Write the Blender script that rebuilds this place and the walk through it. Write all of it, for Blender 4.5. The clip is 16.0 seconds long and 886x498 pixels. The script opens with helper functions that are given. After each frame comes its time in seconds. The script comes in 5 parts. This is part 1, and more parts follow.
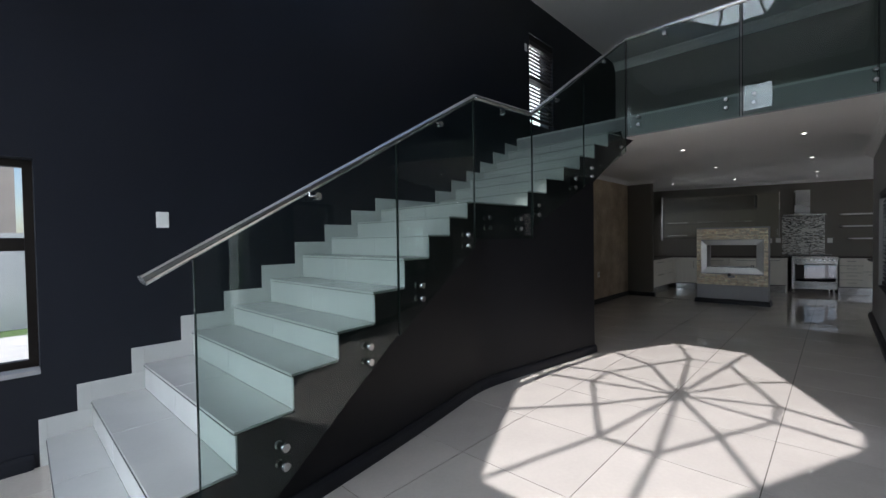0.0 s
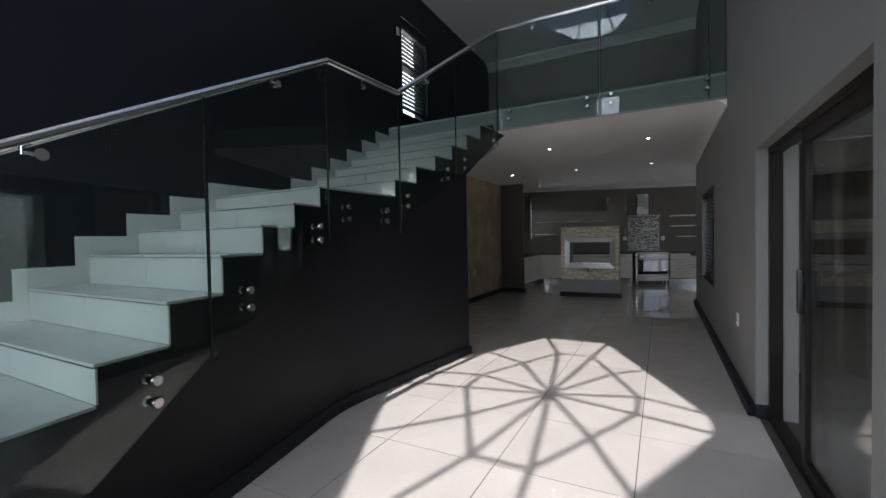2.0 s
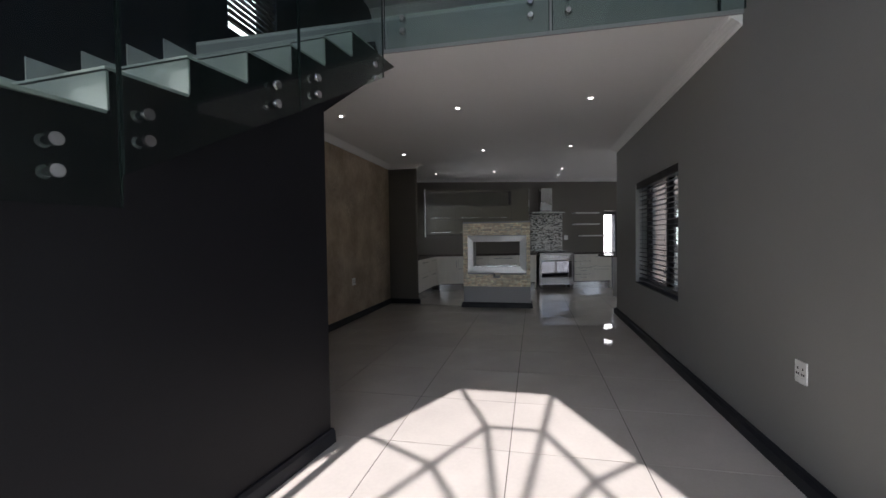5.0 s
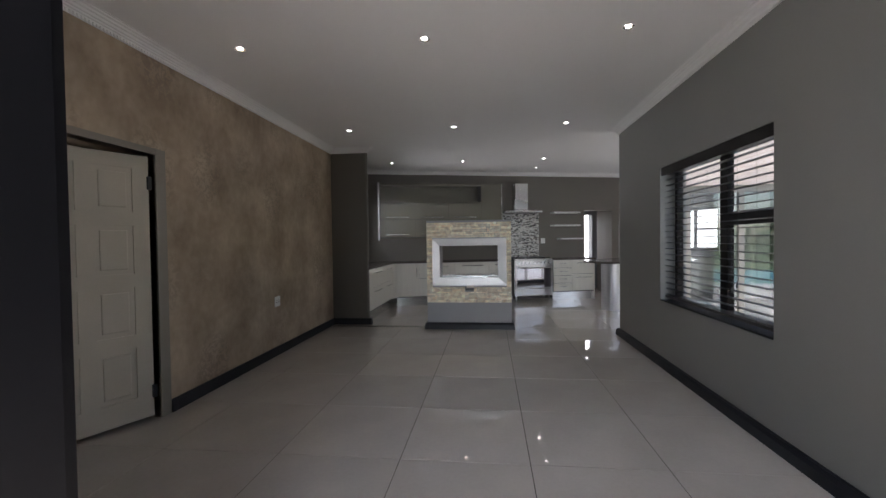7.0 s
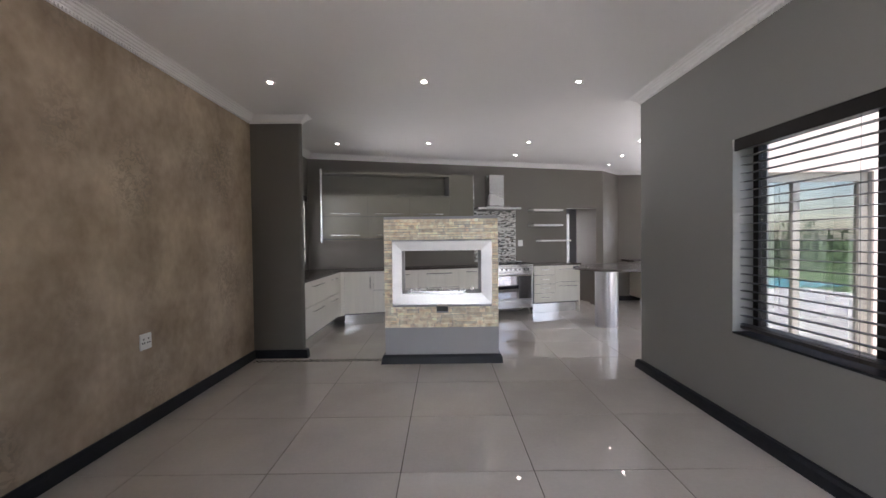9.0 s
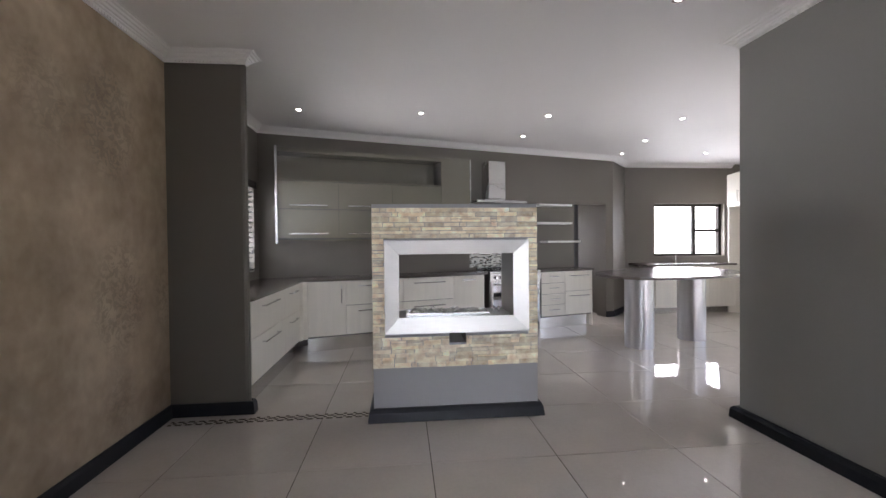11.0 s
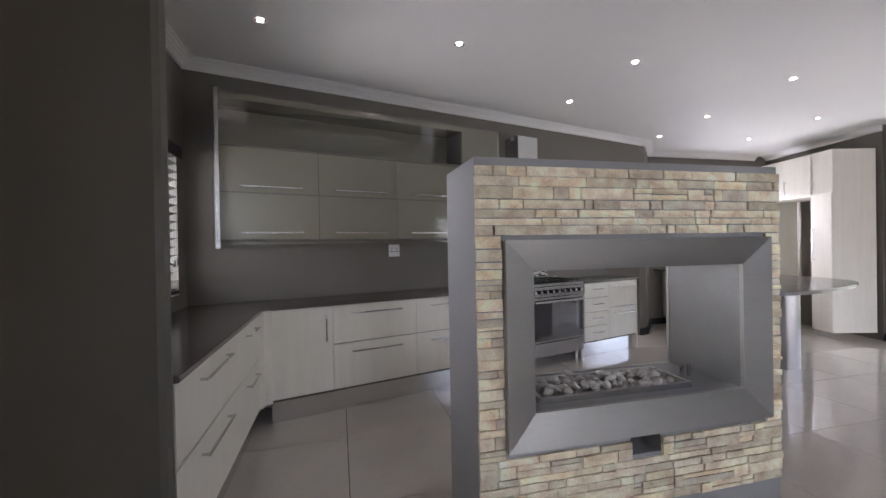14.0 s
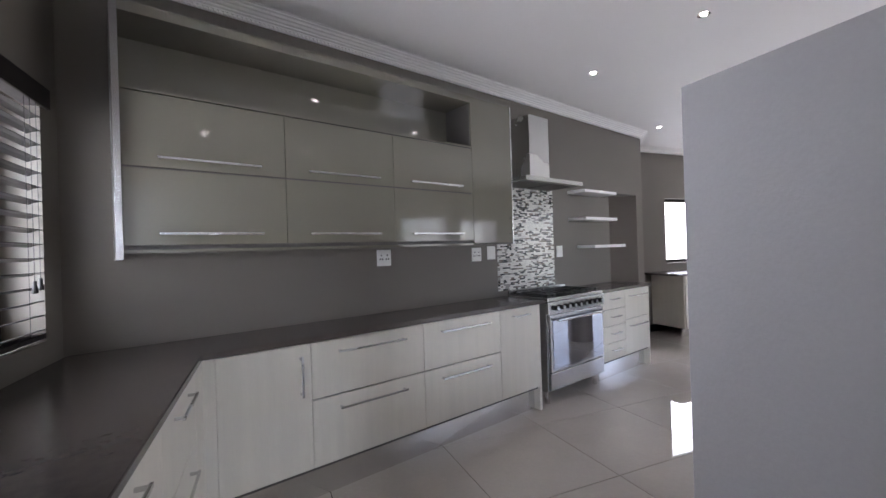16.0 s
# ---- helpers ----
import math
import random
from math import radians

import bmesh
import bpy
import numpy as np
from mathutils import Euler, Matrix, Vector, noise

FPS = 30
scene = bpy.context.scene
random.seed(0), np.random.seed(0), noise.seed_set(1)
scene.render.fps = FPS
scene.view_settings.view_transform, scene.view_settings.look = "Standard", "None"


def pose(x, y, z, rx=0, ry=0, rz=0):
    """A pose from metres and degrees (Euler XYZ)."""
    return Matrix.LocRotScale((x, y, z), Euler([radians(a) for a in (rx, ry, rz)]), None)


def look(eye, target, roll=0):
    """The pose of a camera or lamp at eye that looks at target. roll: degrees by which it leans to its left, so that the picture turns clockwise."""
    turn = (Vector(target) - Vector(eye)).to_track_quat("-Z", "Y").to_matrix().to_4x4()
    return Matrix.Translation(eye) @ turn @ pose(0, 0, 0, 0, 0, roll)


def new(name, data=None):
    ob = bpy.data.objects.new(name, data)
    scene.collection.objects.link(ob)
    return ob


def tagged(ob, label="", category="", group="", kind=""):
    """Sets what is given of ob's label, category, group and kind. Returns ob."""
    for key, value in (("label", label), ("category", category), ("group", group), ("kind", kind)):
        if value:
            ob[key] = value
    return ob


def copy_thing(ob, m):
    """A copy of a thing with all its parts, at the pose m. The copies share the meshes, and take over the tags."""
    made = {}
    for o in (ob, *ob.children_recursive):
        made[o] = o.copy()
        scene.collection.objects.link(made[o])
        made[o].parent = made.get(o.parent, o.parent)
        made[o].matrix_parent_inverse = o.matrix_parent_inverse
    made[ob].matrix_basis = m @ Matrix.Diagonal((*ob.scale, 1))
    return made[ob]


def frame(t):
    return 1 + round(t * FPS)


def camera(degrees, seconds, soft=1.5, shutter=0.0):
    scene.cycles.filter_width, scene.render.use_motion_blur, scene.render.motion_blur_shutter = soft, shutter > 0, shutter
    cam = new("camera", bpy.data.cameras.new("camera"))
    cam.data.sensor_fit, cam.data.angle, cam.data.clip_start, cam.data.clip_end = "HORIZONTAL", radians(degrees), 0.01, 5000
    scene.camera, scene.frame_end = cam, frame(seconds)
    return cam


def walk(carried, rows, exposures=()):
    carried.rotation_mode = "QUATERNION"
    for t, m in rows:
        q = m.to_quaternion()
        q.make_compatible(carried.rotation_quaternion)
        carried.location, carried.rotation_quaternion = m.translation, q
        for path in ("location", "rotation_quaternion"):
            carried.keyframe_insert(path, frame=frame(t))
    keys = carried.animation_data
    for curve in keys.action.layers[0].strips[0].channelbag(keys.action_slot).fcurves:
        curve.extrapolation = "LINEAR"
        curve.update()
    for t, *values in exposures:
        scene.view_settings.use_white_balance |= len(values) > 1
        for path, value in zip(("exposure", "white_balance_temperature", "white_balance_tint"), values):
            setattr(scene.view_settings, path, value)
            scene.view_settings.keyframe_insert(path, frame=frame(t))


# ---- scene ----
cam = camera(93.1, 16.0)
PATH = [
    (0, (-1.086, 0.227, 1.493), (0.372, 1.595, 1.448), -0.9),
    (0.5, (-0.996, 0.216, 1.48), (0.571, 1.457, 1.43), -0.8),
    (1, (-0.865, 0.241, 1.446), (0.79, 1.363, 1.399), -1.0),
    (1.5, (-0.716, 0.288, 1.435), (1.003, 1.309, 1.387), -1.0),
    (2, (-0.515, 0.405, 1.421), (1.259, 1.326, 1.373), -1.1),
    (2.5, (-0.251, 0.526, 1.412), (1.573, 1.344, 1.361), -1.1),
    (3, (0.095, 0.637, 1.411), (1.955, 1.369, 1.357), -1.0),
    (3.5, (0.447, 0.769, 1.406), (2.332, 1.434, 1.347), -0.9),
    (4, (0.816, 0.904, 1.403), (2.727, 1.49, 1.34), -0.9),
    (4.2, (0.977, 0.96, 1.397), (2.899, 1.51, 1.333), -1.0),
    (6.3, (2.805, 1.459, 1.337), (4.784, 1.747, 1.297), -0.6),
    (6.5, (2.975, 1.491, 1.353), (4.956, 1.763, 1.31), -0.8),
    (7, (3.381, 1.569, 1.356), (5.369, 1.791, 1.316), -0.8),
    (7.5, (3.793, 1.649, 1.363), (5.785, 1.821, 1.325), -0.8),
    (8, (4.194, 1.751, 1.386), (6.19, 1.86, 1.346), -0.6),
    (8.5, (4.624, 1.813, 1.392), (6.623, 1.863, 1.349), -0.8),
    (9, (5.034, 1.872, 1.384), (7.033, 1.871, 1.345), -0.7),
    (9.2, (5.203, 1.912, 1.371), (7.202, 1.886, 1.336), -0.7),
    (11.3, (6.744, 2.368, 1.36), (8.733, 2.153, 1.331), -0.6),
    (12, (7.183, 2.535, 1.358), (9.163, 2.255, 1.332), -0.7),
    (12.5, (7.504, 2.654, 1.352), (9.476, 2.327, 1.33), -0.9),
    (13, (7.83, 2.752, 1.356), (9.794, 2.377, 1.339), -1.0),
    (13.5, (8.136, 2.868, 1.363), (10.091, 2.444, 1.348), -1.0),
    (14, (8.449, 2.975, 1.364), (10.39, 2.493, 1.351), -1.0),
    (14.5, (8.764, 3.061, 1.364), (10.685, 2.504, 1.355), -1.0),
    (15, (9.08, 3.145, 1.369), (10.979, 2.52, 1.366), -1.1),
    (15.5, (9.352, 3.228, 1.371), (11.224, 2.525, 1.371), -1.5),
    (16, (9.604, 3.24, 1.378), (11.448, 2.466, 1.381), -1.8),
]
EXPOSURES = [(0.0, 0.1, 6150, 15), (4.0, 0.2, 6250, 18), (6.5, 1.05, 6300, 18), (9.0, 2.12, 6450, 22), (11.5, 2.14, 6400, 22), (13.5, 1.95, 6350, 23), (15.0, 2.05, 6200, 23), (16.0, 2.2, 6100, 23)]
walk(cam, [(t, look(eye, target, roll)) for t, eye, target, roll in PATH], EXPOSURES)

# ---- sky, sun and large lights ----
SUN_WAY = Vector((1.0, -0.28, -6.0)).normalized()
world = bpy.data.worlds.new("world")
scene.world = world
world.use_nodes = True
wn = world.node_tree.nodes
sky = wn.new("ShaderNodeTexSky")
sky.sky_type = "NISHITA"
sky.sun_disc = False
sky.sun_elevation = math.asin(-SUN_WAY.z)
sky.sun_rotation = math.atan2(-SUN_WAY.x, -SUN_WAY.y)
world.node_tree.links.new(sky.outputs[0], wn["Background"].inputs[0])
wn["Background"].inputs[1].default_value = 0.15

sun_data = bpy.data.lights.new("sun", "SUN")
sun_data.energy = 4.5
sun_data.angle = radians(0.6)
sun_data.color = (1.0, 0.98, 0.95)
sun = new("sun", sun_data)
sun.matrix_world = look((0, 0, 20), Vector((0, 0, 20)) + SUN_WAY)


def window_lamp(name, x, y, z, target, w, h, watts, colour=(0.9, 0.95, 1.0)):
    """An area lamp in a window's opening that stands for the sky's light."""
    d = bpy.data.lights.new(name, "AREA")
    d.shape, d.size, d.size_y, d.energy, d.color = "RECTANGLE", w, h, watts, colour
    ob = new(name, d)
    ob.matrix_world = look((x, y, z), target)
    return ob


# fill added at the side room's back wall, in an assumed opening out of view
window_lamp("window_lamp", 2.2, -3.1, 1.2, (2.6, 0, 1.2), 3.8, 1.9, 26)
window_lamp("window_lamp", 14.5, -3.4, 1.57, (10, -3.4, 1.2), 1.4, 1.0, 10)
window_lamp("window_lamp", 11.4, 4.42, 1.6, (11.4, 0, 1.3), 1.1, 1.1, 11)
window_lamp("window_lamp", -2.72, 2.0, 2.0, (2, 2.0, 2.0), 3.4, 3.6, 62, (0.86, 0.93, 1.0))
# weak fill added from the lounge's south side, where no window is known
window_lamp("window_lamp", 11.0, -6.8, 1.3, (11.0, 0, 1.0), 3.0, 2.2, 8, (1.0, 0.96, 0.94))
window_lamp("window_lamp", 9.47, -2.65, 1.05, (14, -2.2, 1.1), 3.1, 1.9, 6.5, (0.97, 0.97, 1.0))

# ---- materials ----


def material(name, base, rough=0.6, metal=0.0, var=0.12, scale=6.0, fine=90.0, bump=0.06, rough_var=0.1, spec=0.5, coat=0.0, piece=0.0, stretch=(1, 1, 1), second=None):
    """A painted, plastered or stone surface: broad stains, fine grain, slight relief."""
    m = bpy.data.materials.new(name)
    m.use_nodes = True
    t = m.node_tree
    n, lk = t.nodes, t.links
    b = n["Principled BSDF"]
    b.inputs["Roughness"].default_value = rough
    b.inputs["Metallic"].default_value = metal
    b.inputs["Specular IOR Level"].default_value = spec
    b.inputs["Coat Weight"].default_value = coat
    b.inputs["Coat Roughness"].default_value = 0.06
    co = n.new("ShaderNodeTexCoord")
    mp = n.new("ShaderNodeMapping")
    mp.inputs["Scale"].default_value = stretch
    lk.new(co.outputs["Object"], mp.inputs[0])
    broad = n.new("ShaderNodeTexNoise")
    broad.inputs["Scale"].default_value = scale
    broad.inputs["Detail"].default_value = 6
    grain = n.new("ShaderNodeTexNoise")
    grain.inputs["Scale"].default_value = fine
    grain.inputs["Detail"].default_value = 4
    for q in (broad, grain):
        lk.new(mp.outputs[0], q.inputs["Vector"])
    mix = n.new("ShaderNodeMath")
    mix.operation = "MULTIPLY_ADD"
    lk.new(grain.outputs[0], mix.inputs[0])
    mix.inputs[1].default_value = 0.35
    lk.new(broad.outputs[0], mix.inputs[2])
    ramp = n.new("ShaderNodeValToRGB")
    e = ramp.color_ramp.elements
    e[0].position, e[1].position = 0.45, 0.9
    lo = [c * (1 - var) for c in base]
    hi = [min(1, c * (1 + var)) for c in (second or base)]
    e[0].color, e[1].color = (*lo, 1), (*hi, 1)
    lk.new(mix.outputs[0], ramp.inputs[0])
    out = ramp.outputs[0]
    if piece:
        info = n.new("ShaderNodeObjectInfo")
        ma = n.new("ShaderNodeMapRange")
        lk.new(info.outputs["Random"], ma.inputs[0])
        ma.inputs[3].default_value, ma.inputs[4].default_value = 1 - piece, 1 + piece
        hs = n.new("ShaderNodeHueSaturation")
        if piece > 0.2:
            far = n.new("ShaderNodeMath")
            far.operation = "MULTIPLY"
            far.inputs[1].default_value = 7.3
            part_of = n.new("ShaderNodeMath")
            part_of.operation = "FRACT"
            dull = n.new("ShaderNodeMapRange")
            dull.inputs[3].default_value, dull.inputs[4].default_value = 0.88, 1.15
            lk.new(info.outputs["Random"], far.inputs[0])
            lk.new(far.outputs[0], part_of.inputs[0])
            lk.new(part_of.outputs[0], dull.inputs[0])
            lk.new(dull.outputs[0], hs.inputs["Saturation"])
        lk.new(ma.outputs[0], hs.inputs["Value"])
        lk.new(out, hs.inputs["Color"])
        out = hs.outputs[0]
    lk.new(out, b.inputs["Base Color"])
    if rough_var:
        mr = n.new("ShaderNodeMapRange")
        mr.inputs[3].default_value, mr.inputs[4].default_value = max(0.02, rough - rough_var), min(1, rough + rough_var)
        lk.new(broad.outputs[0], mr.inputs[0])
        lk.new(mr.outputs[0], b.inputs["Roughness"])
    if bump:
        bp = n.new("ShaderNodeBump")
        bp.inputs["Strength"].default_value = bump
        bp.inputs["Distance"].default_value = 0.01
        lk.new(grain.outputs[0], bp.inputs["Height"])
        lk.new(bp.outputs[0], b.inputs["Normal"])
    return m


def glass(name, tint=(0.8, 0.9, 0.86), ior=1.5, rough=0.0):
    """Flat architectural glass: clear with a tint, and a mirror image that grows at grazing angles."""
    m = bpy.data.materials.new(name)
    m.use_nodes = True
    t = m.node_tree
    t.nodes.clear()
    o = t.nodes.new("ShaderNodeOutputMaterial")
    tr = t.nodes.new("ShaderNodeBsdfTransparent")
    tr.inputs[0].default_value = (*tint, 1)
    gl = t.nodes.new("ShaderNodeBsdfGlossy")
    gl.inputs["Roughness"].default_value = rough
    lw = t.nodes.new("ShaderNodeLayerWeight")
    lw.inputs[0].default_value = 0.5
    pw = t.nodes.new("ShaderNodeMath")
    pw.operation = "POWER"
    pw.inputs[1].default_value = 5.0
    t.links.new(lw.outputs["Facing"], pw.inputs[0])
    fr = t.nodes.new("ShaderNodeMapRange")
    fr.inputs[3].default_value, fr.inputs[4].default_value = ((ior - 1) / (ior + 1)) ** 2, 0.9
    t.links.new(pw.outputs[0], fr.inputs[0])
    mx = t.nodes.new("ShaderNodeMixShader")
    t.links.new(fr.outputs[0], mx.inputs[0])
    t.links.new(tr.outputs[0], mx.inputs[1])
    t.links.new(gl.outputs[0], mx.inputs[2])
    t.links.new(mx.outputs[0], o.inputs[0])
    return m


def glow(name, colour, strength):
    m = bpy.data.materials.new(name)
    m.use_nodes = True
    b = m.node_tree.nodes["Principled BSDF"]
    b.inputs["Base Color"].default_value = (*colour, 1)
    b.inputs["Emission Color"].default_value = (*colour, 1)
    b.inputs["Emission Strength"].default_value = strength
    return m


M_NAVY = material("navy_paint", (0.0095, 0.011, 0.017), 0.42, var=0.15, scale=1.2, bump=0.03, rough_var=0.06, spec=0.35)
M_STAIRDARK = material("charcoal_satin_paint", (0.0075, 0.0075, 0.0095), 0.5, var=0.15, scale=1.2, bump=0.03, rough_var=0.06, spec=0.18)
# wall paint darkened for the pier: its shade is put into the colour
M_PIER = material("shaded_pier_paint", (0.118, 0.108, 0.088), 0.55, var=0.06, scale=0.8, fine=160, bump=0.05)
M_PANTRY = material("dark_blue_grey_paint", (0.1, 0.105, 0.118), 0.55, var=0.06, scale=0.8, fine=160, bump=0.05)
M_GREY = material("grey_wall_paint", (0.24, 0.235, 0.218), 0.55, var=0.06, scale=0.8, fine=160, bump=0.05)
M_TAUPE = material("taupe_wall_paint", (0.155, 0.14, 0.118), 0.55, var=0.06, scale=0.8, fine=160, bump=0.05)
M_PLASTER = material("light_grey_plaster", (0.32, 0.315, 0.315), 0.6, var=0.06, scale=1.0, fine=160, bump=0.06)
M_WHITE = material("white_ceiling_paint", (0.83, 0.82, 0.8), 0.7, var=0.03, scale=0.6, fine=200, bump=0.02)
M_SKIRT = material("black_skirting_paint", (0.011, 0.012, 0.016), 0.45, var=0.2, scale=5, spec=0.25)
M_TILE = material("cream_polished_porcelain", (0.53, 0.485, 0.432), 0.028, var=0.06, scale=2.5, fine=40, bump=0.0, rough_var=0.012, piece=0.03, spec=0.85)
M_GROUT = material("brown_grout", (0.07, 0.06, 0.05), 0.8, var=0.2)
M_STEP = material("white_step_tile", (0.54, 0.545, 0.52), 0.16, var=0.04, scale=3, bump=0.0, rough_var=0.04)
M_STEEL = material("brushed_steel", (0.6, 0.6, 0.59), 0.26, 1.0, var=0.05, scale=4, fine=120, bump=0.03, rough_var=0.07, stretch=(1, 0.06, 1))
M_LINER = material("dull_steel", (0.3, 0.295, 0.29), 0.36, 1.0, var=0.1, scale=4, bump=0.02, rough_var=0.06)
M_SURROUND = material("satin_steel_plate", (0.44, 0.425, 0.4), 0.42, 1.0, var=0.08, scale=5, fine=150, bump=0.03, rough_var=0.08, stretch=(1, 0.08, 1))
M_OVEN = material("dark_brushed_steel", (0.42, 0.41, 0.4), 0.2, 1.0, var=0.06, scale=4, fine=120, bump=0.03, rough_var=0.05)
M_KICK = material("dull_steel_sheet", (0.72, 0.72, 0.72), 0.2, 1.0, var=0.08, scale=3, fine=80, bump=0.03, rough_var=0.08)
M_BRUSHED = material("satin_steel_tube", (0.48, 0.47, 0.47), 0.33, 1.0, var=0.08, scale=3, fine=90, bump=0.02, rough_var=0.06, stretch=(6, 6, 0.5))
M_CHROME = material("polished_steel", (0.72, 0.72, 0.72), 0.12, 1.0, var=0.03, bump=0.0, rough_var=0.04)
M_BRONZE = material("dark_bronze_aluminium", (0.014, 0.011, 0.009), 0.42, var=0.2, bump=0.02, spec=0.22)
M_LAM = material("cream_woodgrain_laminate", (0.7, 0.67, 0.595), 0.35, var=0.04, scale=2.2, fine=30, bump=0.02, rough_var=0.05, stretch=(9, 9, 0.7))
M_GLOSSCAB = material("olive_gloss_lacquer", (0.175, 0.165, 0.13), 0.08, var=0.03, scale=1, bump=0.0, rough_var=0.03, coat=0.6)
M_CARC = material("dark_cabinet_carcass", (0.085, 0.078, 0.07), 0.5, var=0.1)
M_TOP = material("brown_engineered_stone", (0.085, 0.072, 0.064), 0.2, var=0.12, scale=30, fine=300, bump=0.0, rough_var=0.05)
M_BLACK = material("black_enamel", (0.012, 0.012, 0.012), 0.25, var=0.2, rough_var=0.1)
M_BLACKGLASS = material("black_oven_glass", (0.25, 0.25, 0.26), 0.03, 1.0, var=0.05, bump=0.0, rough_var=0.01)
M_PLASTIC = material("white_plastic", (0.75, 0.75, 0.72), 0.35, var=0.03, bump=0.0)
M_DARKBIT = material("dark_plastic", (0.02, 0.02, 0.02), 0.45, var=0.2)
M_DOOR = material("cream_door_paint", (0.55, 0.5, 0.41), 0.5, var=0.06, scale=3, bump=0.04)
M_JAMB = material("taupe_timber_paint", (0.24, 0.22, 0.185), 0.5, var=0.08, scale=3)
M_SLAT = material("dark_wood_slat", (0.03, 0.026, 0.024), 0.4, var=0.2, scale=12, stretch=(1, 12, 12))
M_SLATW = material("white_slat", (0.8, 0.8, 0.78), 0.4, var=0.04)
M_CURTAIN = material("beige_curtain_cloth", (0.24, 0.185, 0.14), 0.85, var=0.15, scale=5, fine=400, bump=0.1)
M_CARPET = material("beige_tiles", (0.3, 0.25, 0.2), 0.5, var=0.1)
M_PEBBLE = material("grey_pebble", (0.6, 0.57, 0.53), 0.6, var=0.25, scale=20, fine=120, bump=0.15, piece=0.2)
M_GLASS = glass("green_tinted_glass", (0.8, 0.865, 0.845))
M_EDGE = material("dark_green_glass_edge", (0.012, 0.022, 0.02), 0.2, var=0.1, bump=0.0)
M_BOLT = material("steel_cap", (0.5, 0.5, 0.5), 0.24, 1.0, var=0.05, bump=0.0)
M_SOLAR = glass("reflective_solar_glass", (0.8, 0.84, 0.84), 2.3)
M_PANE = glass("clear_window_glass", (0.93, 0.95, 0.94))
M_BULB = glow("lit_lamp", (1.0, 0.95, 0.86), 14.0)
M_PEACH = material("pale_peach_render", (0.52, 0.43, 0.375), 0.85, var=0.08, scale=2, bump=0.2)
M_BOUND = material("pale_boundary_wall", (0.6, 0.6, 0.6), 0.85, var=0.08, scale=2, bump=0.2)
M_PAVE = material("pale_paving", (0.52, 0.49, 0.46), 0.8, var=0.12, scale=3)
M_GRASS = material("mown_grass", (0.07, 0.12, 0.03), 0.9, var=0.35, scale=8, fine=60, bump=0.4)
M_LEAF = material("green_foliage", (0.06, 0.11, 0.03), 0.7, var=0.4, scale=5, fine=60)
M_WATER = material("pool_water", (0.08, 0.42, 0.5), 0.05, var=0.1, scale=2, bump=0.1)


def stone_material():
    m = material("split_sandstone", (0.76, 0.575, 0.395), 0.85, var=0.13, scale=16, fine=110, bump=0.35, piece=0.24, stretch=(1, 1, 1.3), second=(0.97, 0.85, 0.67))
    return m


M_STONE = stone_material()


def wallpaper_material():
    """Worn brown damask: streaked ground, faded ornaments and bare patches."""
    m = material("worn_damask_wallpaper", (0.3, 0.22, 0.145), 0.6, var=0.12, scale=2.2, fine=14, bump=0.05, second=(0.47, 0.37, 0.265), stretch=(1, 1, 0.8))
    n, lk = m.node_tree.nodes, m.node_tree.links
    b = n["Principled BSDF"]
    old = b.inputs["Base Color"].links[0].from_socket
    co = n.new("ShaderNodeTexCoord")
    mp = n.new("ShaderNodeMapping")
    mp.inputs["Scale"].default_value = (1.6, 1.6, 1.1)
    lk.new(co.outputs["Object"], mp.inputs[0])
    vo = n.new("ShaderNodeTexVoronoi")
    vo.inputs["Scale"].default_value = 1.0
    vo.inputs["Randomness"].default_value = 0.45
    lk.new(mp.outputs[0], vo.inputs["Vector"])
    spot = n.new("ShaderNodeMapRange")
    spot.inputs[1].default_value, spot.inputs[2].default_value = 0.52, 0.36
    lk.new(vo.outputs["Distance"], spot.inputs[0])
    swirl = n.new("ShaderNodeTexNoise")
    swirl.inputs["Scale"].default_value = 15
    swirl.inputs["Detail"].default_value = 3
    swirl.inputs["Distortion"].default_value = 2.2
    lk.new(co.outputs["Object"], swirl.inputs["Vector"])
    edge = n.new("ShaderNodeMapRange")
    edge.inputs[1].default_value, edge.inputs[2].default_value = 0.49, 0.53
    lk.new(swirl.outputs[0], edge.inputs[0])
    fac = n.new("ShaderNodeMath")
    fac.operation = "MULTIPLY"
    lk.new(spot.outputs[0], fac.inputs[0])
    lk.new(edge.outputs[0], fac.inputs[1])
    half = n.new("ShaderNodeMath")
    half.operation = "MULTIPLY"
    half.inputs[1].default_value = 0.3
    lk.new(fac.outputs[0], half.inputs[0])
    mx = n.new("ShaderNodeMixRGB")
    mx.inputs[2].default_value = (0.1, 0.085, 0.072, 1)
    lk.new(half.outputs[0], mx.inputs[0])
    lk.new(old, mx.inputs[1])
    lk.new(mx.outputs[0], b.inputs["Base Color"])
    return m


M_BROWN = wallpaper_material()

# ---- builders ----
ID = lambda p: p


def box(bm, x0, x1, y0, y1, z0, z1, f=ID, bevel=0.0):
    vs = [bm.verts.new(f((x, y, z))) for x in (x0, x1) for y in (y0, y1) for z in (z0, z1)]
    fs = [bm.faces.new([vs[i] for i in q]) for q in ((0, 1, 3, 2), (4, 6, 7, 5), (0, 4, 5, 1), (2, 3, 7, 6), (0, 2, 6, 4), (1, 5, 7, 3))]
    bmesh.ops.recalc_face_normals(bm, faces=fs)
    if bevel:
        es = list({e for q in fs for e in q.edges})
        bmesh.ops.bevel(bm, geom=es, offset=bevel, segments=2, profile=0.6, affect="EDGES")


